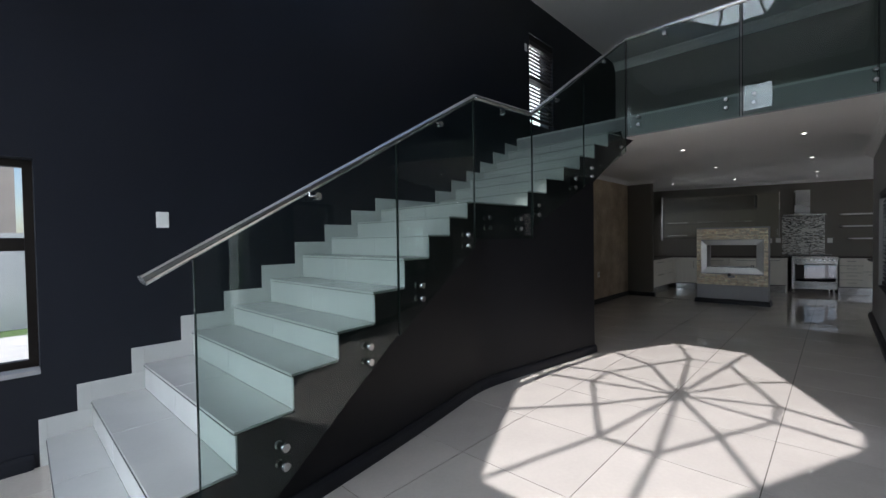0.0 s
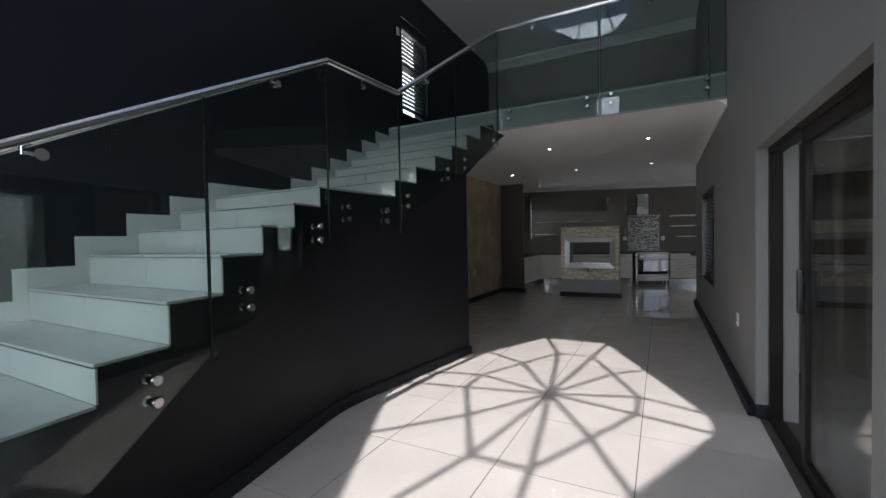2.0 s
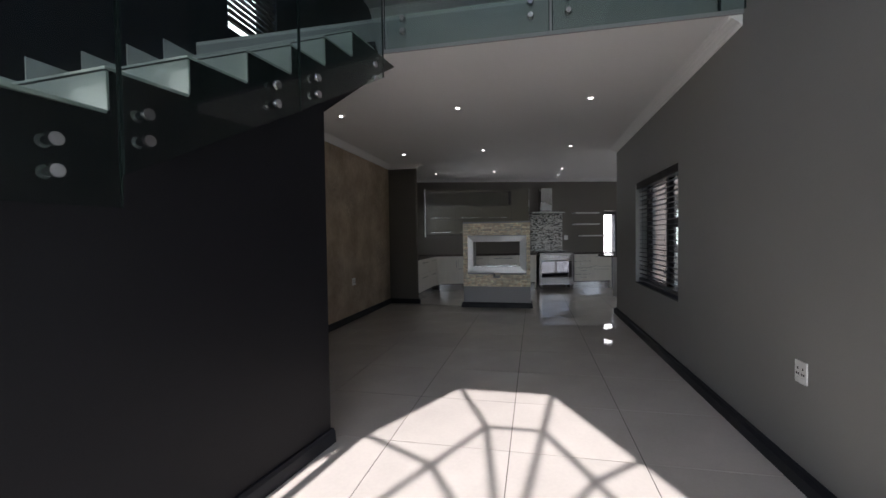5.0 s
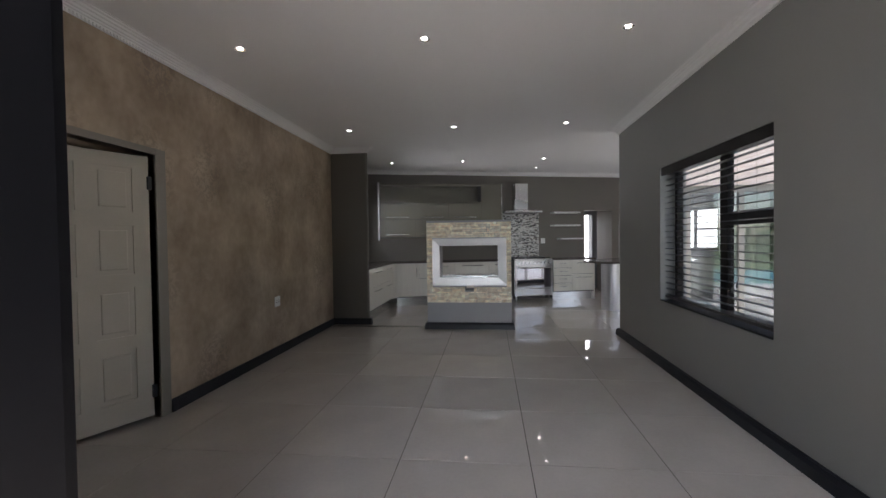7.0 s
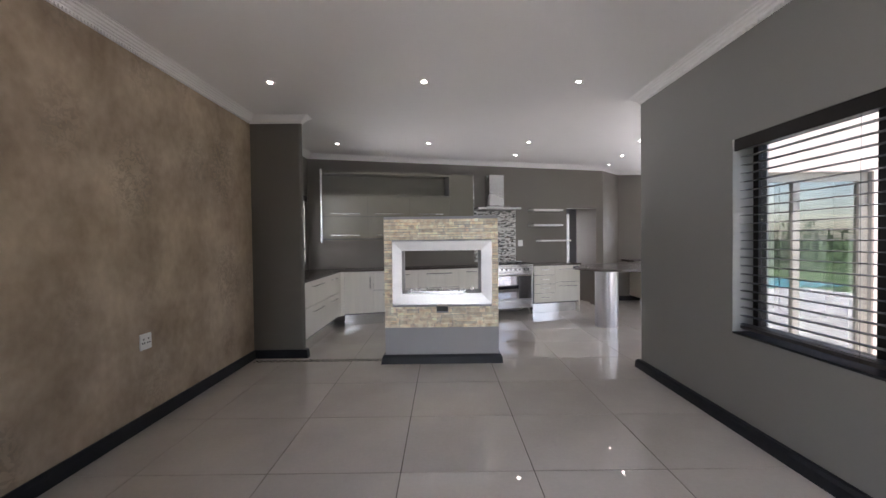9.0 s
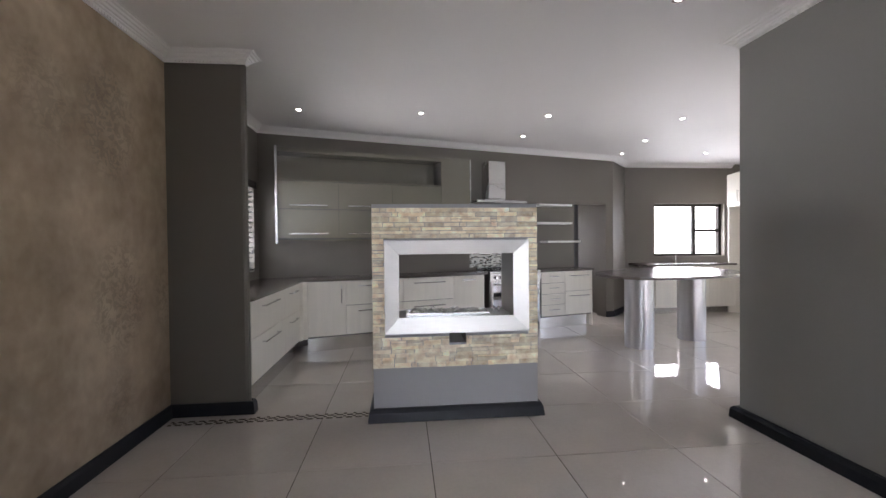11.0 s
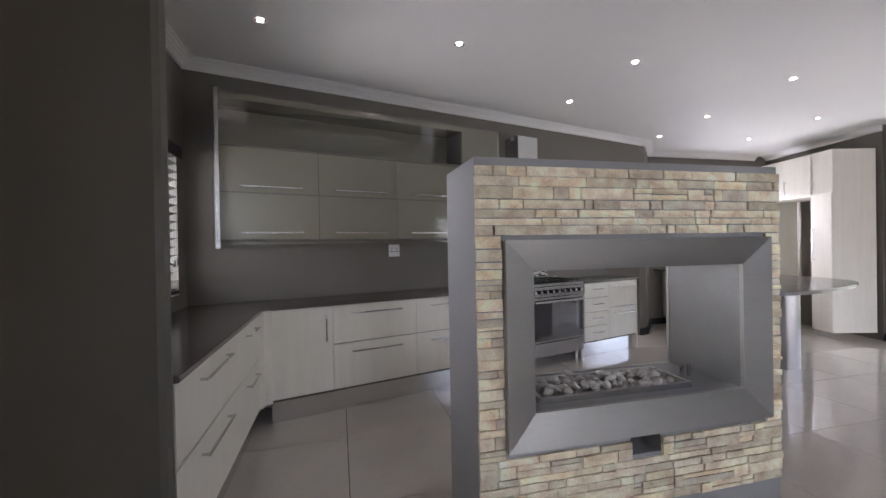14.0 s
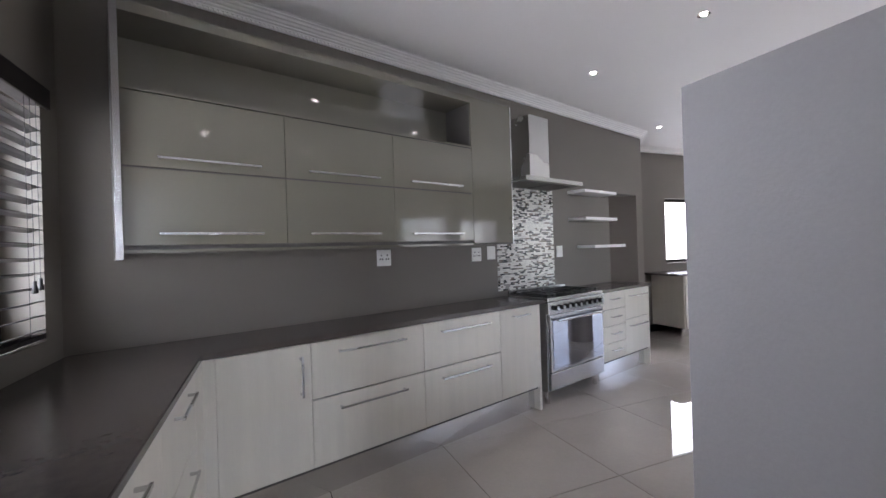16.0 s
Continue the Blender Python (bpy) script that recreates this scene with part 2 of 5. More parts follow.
def boxed(x0, x1, y0, y1, z0, z1, f=ID, bevel=0.0):
    bm = bmesh.new()
    box(bm, x0, x1, y0, y1, z0, z1, f, bevel)
    return bm


def tube(bm, a, b, r, seg=14, caps=True, r2=None):
    a, b = Vector(a), Vector(b)
    d = b - a
    m = Matrix.Translation((a + b) / 2) @ d.to_track_quat("Z", "Y").to_matrix().to_4x4()
    bmesh.ops.create_cone(bm, cap_ends=caps, segments=seg, radius1=r, radius2=r if r2 is None else r2, depth=d.length, matrix=m)


def tubed(a, b, r, seg=14, r2=None):
    bm = bmesh.new()
    tube(bm, a, b, r, seg, True, r2)
    return bm


def prism(pts, z0, z1, f=ID, bevel=0.0):
    """A flat plate of the outline pts, from z0 to z1."""
    bm = bmesh.new()
    lo = [bm.verts.new(f((x, y, z0))) for x, y in pts]
    hi = [bm.verts.new(f((x, y, z1))) for x, y in pts]
    fs = [bm.faces.new(lo[::-1]), bm.faces.new(hi)]
    n = len(pts)
    for i in range(n):
        fs.append(bm.faces.new((lo[i], lo[(i + 1) % n], hi[(i + 1) % n], hi[i])))
    bmesh.ops.recalc_face_normals(bm, faces=fs)
    if bevel:
        bmesh.ops.bevel(bm, geom=list(bm.edges), offset=bevel, segments=2, affect="EDGES")
    return bm


def mesh_of(name, bm, mat, smooth=False):
    me = bpy.data.meshes.new(name)
    bm.to_mesh(me)
    bm.free()
    me.materials.append(mat)
    if smooth:
        me.set_sharp_from_angle(angle=radians(40))
        me.polygons.foreach_set("use_smooth", [True] * len(me.polygons))
    return me


def under(ob, parent):
    ob.parent = parent
    ob.matrix_parent_inverse = Matrix.Translation(parent["base"]).inverted() if "base" in parent else Matrix()
    return ob


def thing(name, base, label, category, group="", kind=""):
    """An Empty at the base of a thing, which parents its parts."""
    ob = new(name)
    ob.location = base
    ob["base"] = base
    ob.empty_display_size = 0.1
    return tagged(ob, label, category, group, kind)


def part(name, bm, mat, parent, label="", smooth=False):
    ob = new(name, mesh_of(name, bm, mat, smooth))
    under(ob, parent)
    return tagged(ob, label) if label else ob


def solid(name, bm, mat, label="", category="", kind="", smooth=False, group=""):
    return tagged(new(name, mesh_of(name, bm, mat, smooth)), label, category, group, kind)


def structure(name, bm, mat, label="", category="wall", smooth=False):
    return solid(name, bm, mat, label, category, "structure", smooth)


def wall_with_holes(axis, at, thick, a0, a1, z0, z1, holes, f=ID):
    """A wall along x (axis 'x', its face at y=at) or along y, with rectangular openings through it (a0, a1, z0, z1)."""
    bm = bmesh.new()
    aa = sorted({a0, a1, *[h[0] for h in holes], *[h[1] for h in holes]})
    zz = sorted({z0, z1, *[h[2] for h in holes], *[h[3] for h in holes]})

    def inside(a, z):
        return any(h[0] < a < h[1] and h[2] < z < h[3] for h in holes)

    def solid_cell(i, j):
        if not (0 <= i < len(aa) - 1 and 0 <= j < len(zz) - 1):
            return False
        return not inside((aa[i] + aa[i + 1]) / 2, (zz[j] + zz[j + 1]) / 2)

    def p(a, d, z):
        return f((a, at + d, z)) if axis == "x" else f((at + d, a, z))

    cache = {}

    def v(a, d, z):
        k = (round(a, 5), round(d, 5), round(z, 5))
        if k not in cache:
            cache[k] = bm.verts.new(p(a, d, z))
        return cache[k]

    for i in range(len(aa) - 1):
        for j in range(len(zz) - 1):
            if not solid_cell(i, j):
                continue
            A, B, C, D = aa[i], aa[i + 1], zz[j], zz[j + 1]
            for d in (0, thick):
                bm.faces.new([v(A, d, C), v(B, d, C), v(B, d, D), v(A, d, D)])
            for (ni, nj, e) in ((i - 1, j, ((A, C), (A, D))), (i + 1, j, ((B, C), (B, D))), (i, j - 1, ((A, C), (B, C))), (i, j + 1, ((A, D), (B, D)))):
                if not solid_cell(ni, nj):
                    (pa, pz), (qa, qz) = e
                    bm.faces.new([v(pa, 0, pz), v(qa, 0, qz), v(qa, thick, qz), v(pa, thick, pz)])
    bmesh.ops.recalc_face_normals(bm, faces=list(bm.faces))
    return bm


def sweep(path, profile, closed=False):
    """A profile (offset to the left of the way, z) swept along a plan path with mitred corners."""
    bm = bmesh.new()
    n = len(path)
    rings = []
    for i, p in enumerate(path):
        p = Vector(p)
        ds = []
        if i > 0:
            ds.append((p - Vector(path[i - 1])).normalized())
        if i < n - 1:
            ds.append((Vector(path[i + 1]) - p).normalized())
        if len(ds) == 2:
            n0, n1 = (Vector((-d.y, d.x)) for d in ds)
            b = (n0 + n1)
            b = b / b.length_squared * 2
        else:
            b = Vector((-ds[0].y, ds[0].x))
        rings.append([bm.verts.new((p.x + b.x * o, p.y + b.y * o, z)) for o, z in profile])
    m = len(profile)
    for a, c in zip(rings, rings[1:]):
        for k in range(m):
            bm.faces.new((a[k], a[(k + 1) % m], c[(k + 1) % m], c[k]))
    bm.faces.new(rings[0])
    bm.faces.new(rings[-1][::-1])
    bmesh.ops.recalc_face_normals(bm, faces=list(bm.faces))
    return bm


# The kitchen's back wall stands askew: u runs along it, d out of it into the room.
KN, KU = Vector((0.9598, 0.2806)), Vector((0.2806, -0.9598))


def K(p):
    u, d, z = p
    q = KN * (12.84 - d) + KU * u
    return (q.x, q.y, z)


CEIL, TOP, RISE = 2.88, 5.66, 0.186
SLAB = 17 * RISE

# ---- setting: ground, floors, walls, ceilings ----
structure("ground", boxed(-120, 120, -120, 120, -0.32, -0.12), M_GRASS, "mown green lawn round the house", "ground")
structure("pavement", boxed(2.2, 16, -8.2, -0.55, -0.12, -0.03), M_PAVE, "pale paving on the patio", "pavement")
structure("pavement", boxed(-8, 12, 4.45, 10.5, -0.12, -0.05), M_PAVE, "pale paving beside the house", "pavement")
FLOOR = [(-4.6, -0.5), (-1.4, -0.5), (-1.4, -3.35), (5.4, -3.35), (5.4, -0.5), (9.25, -0.5), (9.25, -7.35), (16.2, -7.35), (16.2, 4.43), (8.8, 4.43), (8.8, 7.2), (4.7, 7.2), (4.7, 4.43), (-4.6, 4.43)]
floor = structure("floor", prism(FLOOR, -0.118, -0.004), M_GROUT, "cream polished porcelain tiles with brown joints", "floor")

DARK_HOLES = [(-2.5, -0.9, 0.66, 2.08), (5.37, 6.2, 3.5, 5.08)]
structure("wall_north", wall_with_holes("x", 4.15, 0.28, -4.6, 4.9, -0.1, TOP, DARK_HOLES[:1]), M_NAVY, "tall navy painted wall beside the stair")
structure("wall_north_upper", wall_with_holes("x", 4.15, 0.28, 4.9, 9.45, CEIL + 0.1, TOP, DARK_HOLES[1:]), M_NAVY, "navy painted gallery wall with a tall window")
structure("wall_north_hall", wall_with_holes("x", 4.15, 0.28, 4.9, 10.06, -0.1, CEIL + 0.1, [(5.53, 6.38, -0.1, 2.05)]), M_BROWN, "worn brown damask wallpaper, stained and faded")
structure("wall_north_kitchen", wall_with_holes("x", 4.15, 0.28, 10.06, 12.6, -0.1, CEIL + 0.1, [(10.75, 12.0, 1.03, 2.14)]), M_TAUPE, "taupe painted kitchen wall with a window")
structure("wall_south", wall_with_holes("x", -0.24, -0.26, -4.6, 4.95, -0.1, TOP, [(1.44, 3.44, -0.1, 2.06)]), M_GREY, "grey painted double-height wall with a wide doorway")
structure("wall_south_hall", wall_with_holes("x", -0.24, -0.26, 4.95, 9.5, -0.1, CEIL + 0.1, [(6.29, 8.09, 0.69, 2.09)]), M_GREY, "grey painted wall with a window and black skirting")
structure("wall_south_upper", boxed(4.95, 9.45, -0.5, -0.24, CEIL + 0.1, TOP), M_GREY, "grey painted gallery wall")
structure("wall_west", wall_with_holes("y", -2.75, -0.28, -0.5, 4.43, -0.1, TOP, [(0.2, 3.8, -0.1, 3.9), (1.4, 2.1, 4.75, 5.5)]), M_GREY, "grey entrance wall with tall glazed openings")
structure("wall_east_gallery", boxed(9.3, 9.45, -0.24, 4.15, SLAB, TOP), M_GREY, "grey painted wall at the back of the gallery")
PIER = [(10.055, 4.15), (10.055, 3.575), (10.062, 3.553), (10.08, 3.542), (10.105, 3.548), (10.2, 3.75), (10.2, 4.15)]
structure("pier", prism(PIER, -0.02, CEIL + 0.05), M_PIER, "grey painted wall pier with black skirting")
structure("wall_kitchen_back", wall_with_holes("x", 0, -0.22, -0.85, 5.3, -0.1, CEIL + 0.1, [(4.43, 5.13, -0.1, 2.02)], f=K), M_TAUPE, "taupe painted kitchen wall")
structure("wall_kitchen_east", wall_with_holes("y", 14.42, 0.25, -4.9, -2.05, -0.1, CEIL + 0.1, [(-4.14, -2.66, 1.05, 2.09)]), M_TAUPE, "taupe painted wall with the sink window")
CR = Vector((0.97, -0.243))
CV = Vector((-0.243, -0.97))


def R(p):
    """The tall cabinets' askew frame: a along their fronts away from the free end, b back into the wall."""
    a, b, z = p
    q = Vector((12.66, -3.48)) + CR * a + CV * b
    return (q.x, q.y, z)


structure("wall_kitchen_south", boxed(-0.05, 2.4, 0.62, 0.85, -0.1, CEIL + 0.1, f=R), M_TAUPE, "taupe painted wall behind the tall cabinets")
structure("column", boxed(12.14, 12.44, -4.62, -4.08, -0.02, CEIL + 0.05, bevel=0.01), M_GREY, "grey painted column with black skirting")
structure("wall_lounge_south", wall_with_holes("x", -7.1, -0.25, 9.0, 17.0, -0.1, CEIL + 0.1, [(9.4, 12.6, -0.1, 2.3)]), M_GREY, "grey painted lounge wall with an added wide glazed opening")
GLAZED = [(-2.45, -1.0, -0.1, 2.03), (-4.3, -2.9, -0.1, 2.03)]
structure("wall_lounge_west", wall_with_holes("y", 9.26, 0.24, -7.1, -0.5, -0.1, CEIL + 0.1, GLAZED), M_GREY, "grey painted lounge wall")
structure("wall_patio", wall_with_holes("y", 9.24, 0.02, -7.1, -0.5, -0.1, CEIL + 0.1, GLAZED), M_PEACH, "peach rendered outer wall beside the patio")
structure("wall_lounge_east", boxed(14.67, 14.9, -7.1, -4.9, -0.1, CEIL + 0.1), M_GREY, "grey painted wall beyond the opening")
kink = K((5.3, 0, 0))
structure("wall_kitchen_corner", prism([kink[:2], (14.42, -2.05), (14.67, -2.05), (14.67, -1.2), K((5.3, -0.22, 0))[:2]], -0.1, CEIL + 0.1), M_TAUPE, "taupe painted angled wall between doorway and sink")
structure("wall_pantry", wall_with_holes("x", -1.5, -0.2, 3.6, 6.4, -0.1, CEIL + 0.1, [(4.6, 5.47, 0.86, 2.0)], f=K), M_PANTRY, "blue-grey pantry wall with a bright window")
structure("wall_pantry_side", boxed(3.5, 3.7, -1.5, -0.22, -0.1, CEIL + 0.1, K), M_PANTRY, "blue-grey pantry wall")
structure("wall_pantry_side", boxed(6.3, 6.5, -1.7, -0.9, -0.1, CEIL + 0.1, K), M_PANTRY, "blue-grey pantry wall")

# ceilings
structure("ceiling_hall", prism([(4.97, -0.5), (9.24, -0.5), (9.24, -7.3), (16.2, -7.3), (16.2, 4.43), (4.97, 4.43)], CEIL, SLAB - 0.03), M_WHITE, "white painted ceiling", "ceiling")
structure("gallery_floor", boxed(4.95, 9.45, -0.24, 4.15, SLAB - 0.03, SLAB), M_STEP, "pale tiled gallery floor", "floor")
structure("slab_edge", boxed(4.95, 4.97, -0.24, 4.15, CEIL - 0.004, SLAB - 0.03), M_PLASTER, "light grey plastered slab edge", "wall")

# the roof's ceiling with an eight-sided skylight opening
SKY = Vector((2.15, 1.72))
OUTER = [(2.25, 0.41), (0.18, 1.38), (-0.18, 1.38), (-2.25, 0.41), (-2.25, -0.41), (-0.18, -1.38), (0.18, -1.38), (2.25, -0.41)]
RING = [(1.335, 0.2), (0.2, 0.74), (-0.2, 0.74), (-1.335, 0.2), (-1.335, -0.2), (-0.2, -0.74), (0.2, -0.74), (1.335, -0.2)]


def high_ceiling():
    bm = bmesh.new()
    x0, x1, y0, y1 = -3.03, 9.45, -0.5, 4.43
    for z in (TOP, TOP + 0.35):
        inner = [bm.verts.new((SKY.x + x, SKY.y + y, z)) for x, y in OUTER]
        outer = [bm.verts.new((x1, SKY.y + 0.41, z)), bm.verts.new((x1, y1, z)), bm.verts.new((x0, y1, z)), bm.verts.new((x0, SKY.y + 0.41, z)),
                 bm.verts.new((x0, SKY.y - 0.41, z)), bm.verts.new((x0, y0, z)), bm.verts.new((x1, y0, z)), bm.verts.new((x1, SKY.y - 0.41, z))]
        for i in range(8):
            j = (i + 1) % 8
            bm.faces.new((inner[i], inner[j], outer[j], outer[i]))
    bm.verts.ensure_lookup_table()
    for i in range(8):
        j = (i + 1) % 8
        bm.faces.new((bm.verts[i], bm.verts[j], bm.verts[16 + j], bm.verts[16 + i]))
        bm.faces.new((bm.verts[8 + i], bm.verts[8 + j], bm.verts[24 + j], bm.verts[24 + i]))
    bmesh.ops.recalc_face_normals(bm, faces=list(bm.faces))
    return bm


structure("ceiling_stair_hall", high_ceiling(), M_WHITE, "white ceiling with an eight-sided skylight opening", "ceiling")


def skylight():
    s = thing("skylight", (SKY.x, SKY.y, TOP + 0.3), "eight-sided skylight with dark steel bars and clear glass", "skylight", kind="structure")
    hub = Vector((SKY.x + 0.03, SKY.y - 0.11, TOP + 0.85))
    rim = [Vector((SKY.x + x, SKY.y + y, TOP + 0.36)) for x, y in OUTER]
    ring = [Vector((SKY.x + 0.1 + x, SKY.y - 0.1 + y, TOP + 0.68)) for x, y in RING]
    for i in range(8):
        stops = [(ring[i], rim[i])]
        if i in (0, 2, 4, 6):
            stops.append(((ring[i] + ring[i + 1]) / 2, (rim[i] + rim[i + 1]) / 2))
        for mid, end in stops:
            part("bar", tubed(hub, mid, 0.024, 6), M_BRONZE, s)
            part("bar", tubed(mid, end, 0.024, 6), M_BRONZE, s)
        part("ring_bar", tubed(ring[i], ring[(i + 1) % 8], 0.024, 6), M_BRONZE, s)
        part("rim_bar", tubed(rim[i], rim[(i + 1) % 8], 0.025, 6), M_BRONZE, s)
        bm = bmesh.new()
        q = [bm.verts.new(p + Vector((0, 0, 0.03))) for p in (hub, ring[i], rim[i], rim[(i + 1) % 8], ring[(i + 1) % 8])]
        bm.faces.new((q[0], q[1], q[4]))
        bm.faces.new((q[1], q[2], q[3], q[4]))
        g = part("pane", bm, M_PANE, s)
        g.visible_shadow = False
    part("hub", tubed(hub - Vector((0, 0, 0.05)), hub + Vector((0, 0, 0.05)), 0.06, 12), M_BRONZE, s)


skylight()

# cornices and skirtings
CORNICE = [(0.0, 2.7997), (0.0093, 2.7997), (0.0112, 2.815), (0.0186, 2.8167), (0.0205, 2.8252), (0.0316, 2.8303), (0.0344, 2.8388), (0.0465, 2.8422), (0.0558, 2.8541), (0.0698, 2.8575), (0.0763, 2.8677), (0.093, 2.8711), (0.0967, 2.8771), (0.1116, 2.8788), (0.1116, 2.9), (0.0, 2.9)]


def cornice(path, name="trim_cornice"):
    bm = sweep(path, CORNICE)
    for p, q in zip(path, path[1:]):
        p, q = Vector(p), Vector(q)
        d = (q - p).normalized()
        n = Vector((-d.y, d.x))
        for i in range(2, int((q - p).length / 0.026) - 2):
            c = p + d * 0.026 * i
            box(bm, -0.0075, 0.0075, 0.008, 0.02, 2.801, 2.815, lambda v: (c.x + d.x * v[0] + n.x * v[1], c.y + d.y * v[0] + n.y * v[1], v[2]))
    structure(name, bm, M_WHITE, "white moulded plaster cornice with a row of dentils", "cornice")


kb0 = K((-0.57, 0, 0))
rw = [R((2.0, 0.62, 0)), R((-0.05, 0.62, 0))]
cornice([(14.42, -4.3), (14.42, -2.05), kink[:2], kb0[:2], (10.2, 4.15), (10.2, 3.75), (10.1, 3.542), (10.055, 3.542), (10.055, 4.15), (4.97, 4.15)])
cornice([(4.97, -0.24), (9.5, -0.24), (9.5, -0.5)][:2] + [(9.5, -3.0)])
cornice([rw[1][:2], rw[0][:2]][::-1][::-1])


structure("trim_cornice", sweep([(9.3, -0.24), (9.3, 4.15)], [(0.0, TOP - 0.17), (0.02, TOP - 0.165), (0.035, TOP - 0.12), (0.1, TOP - 0.05), (0.14, TOP - 0.03), (0.15, TOP - 0.001), (0.0, TOP - 0.001)]), M_WHITE, "white plaster cornice at the back of the gallery", "cornice")


def skirting(path, h=0.1, t=0.022):
    prof = [(0, -0.003), (t + 0.006, -0.003), (t, h * 0.75), (t * 0.6, h), (0, h)]
    structure("baseboard", sweep(path, prof), M_SKIRT, "black painted skirting board", "skirting")


skirting([(3.44, -0.24), (9.5, -0.24), (9.5, -3.0)], 0.088, 0.045)
skirting([(3.44, -0.36), (3.44, -0.24)])
skirting([(-2.75, -0.24), (1.44, -0.24)])
skirting([(10.12, 3.58), (10.1, 3.53), (10.055, 3.53), (10.055, 4.15), (6.48, 4.15)])
skirting([(-0.95, 4.15), (-2.75, 4.15)])
skirting([(12.44, -4.62), (12.44, -4.08), (12.14, -4.08), (12.14, -4.62)][::-1])
skirting([(14.42, -4.0), (14.42, -2.05), kink[:2], K((5.13, 0, 0))[:2]])
skirting([(14.67, -4.9), (14.67, -7.1), (12.6, -7.1)][::-1])

# ---- windows ----


def window(name, axis, at, a0, a1, z0, z1, bars, label, f=ID, w=0.05, deep=0.06, frame_mat=M_BRONZE, pane_mat=M_PANE):
    """Dark aluminium window: bars are (a0, a1, z0, z1); the frame's middle plane is at `at`."""
    s = thing(name, f((a0, at, z0) if axis == "x" else (at, a0, z0)), label, "window", kind="structure")

    def bx(A, B, C, D, d):
        return boxed(A, B, at - d, at + d, C, D, f, 0.004) if axis == "x" else boxed(at - d, at + d, A, B, C, D, f, 0.004)

    fr = bmesh.new()
    for A, B, C, D in ((a0, a1, z0, z0 + w), (a0, a1, z1 - w, z1), (a0, a0 + w, z0 + w, z1 - w), (a1 - w, a1, z0 + w, z1 - w)):
        box(fr, *((A, B, at - deep / 2, at + deep / 2) if axis == "x" else (at - deep / 2, at + deep / 2, A, B)), C, D, f)
    part("window_frame", fr, frame_mat, s)
    for b in bars:
        part("glazing_bar", bx(*b, deep * 0.45), frame_mat, s)
    g = part("pane", bx(a0 + w, a1 - w, z0 + w, z1 - w, 0.003), pane_mat, s)
    g.visible_shadow = False
    return s


window("window_1", "x", 4.3, -2.5, -0.9, 0.66, 2.08, [(-2.45, -0.95, 1.46, 1.55), (-1.78, -1.72, 0.7, 2.03)], "dark aluminium window in the navy wall")
window("window_2", "x", -0.42, 6.29, 8.09, 0.69, 2.09, [(7.11, 7.22, 0.72, 2.05), (6.33, 7.11, 1.45, 1.56)], "dark aluminium hall window")
window("window_3", "y", 14.55, -4.14, -2.66, 1.05, 2.09, [(-3.6, -3.53, 1.08, 2.05), (-4.1, -3.6, 1.53, 1.59)], "dark aluminium window above the sink")
window("window_4", "x", 4.33, 10.75, 12.0, 1.03, 2.14, [(10.8, 11.95, 1.55, 1.62)], "dark aluminium kitchen window behind a blind", w=0.09)
window("window_5", "x", 4.25, 5.37, 6.2, 3.5, 5.08, [(5.4, 6.17, 4.3, 4.37)], "tall gallery window behind a white blind")
window("window_6", "y", -2.89, 0.2, 3.8, 0.0, 3.9, [(1.36, 1.43, 0.05, 3.85), (2.57, 2.64, 0.05, 3.85), (0.25, 3.75, 2.3, 2.38)], "glazed entrance doors in dark frames")
window("window_7", "y", -2.89, 1.4, 2.1, 4.75, 5.5, [], "high entrance window in a dark frame")
# unseen doors, added to go with the lounge's south fill lamp
window("window_8", "x", -7.22, 9.4, 12.6, 0.0, 2.3, [(10.97, 11.03, 0.05, 2.25)], "added unseen glazed lounge doors in dark frames")
window("window_9", "y", 9.33, -2.45, -1.0, 0.0, 2.03, [(-1.76, -1.69, 0.05, 1.98)], "taupe framed reflective glazed patio doors", w=0.09, frame_mat=M_JAMB, pane_mat=M_SOLAR)
window("window_10", "y", 9.33, -4.3, -2.9, 0.0, 2.03, [(-3.64, -3.57, 0.05, 1.98)], "taupe framed reflective glazed patio doors", w=0.09, frame_mat=M_JAMB, pane_mat=M_SOLAR)
structure("window_sill", boxed(-2.5, -0.9, 4.13, 4.26, 0.63, 0.662, bevel=0.004), M_PLASTER, "pale plaster window sill", "sill")
structure("window_sill", boxed(6.292, 8.088, -0.388, -0.236, 0.684, 0.698, bevel=0.003), M_SKIRT, "dark painted window sill", "sill")


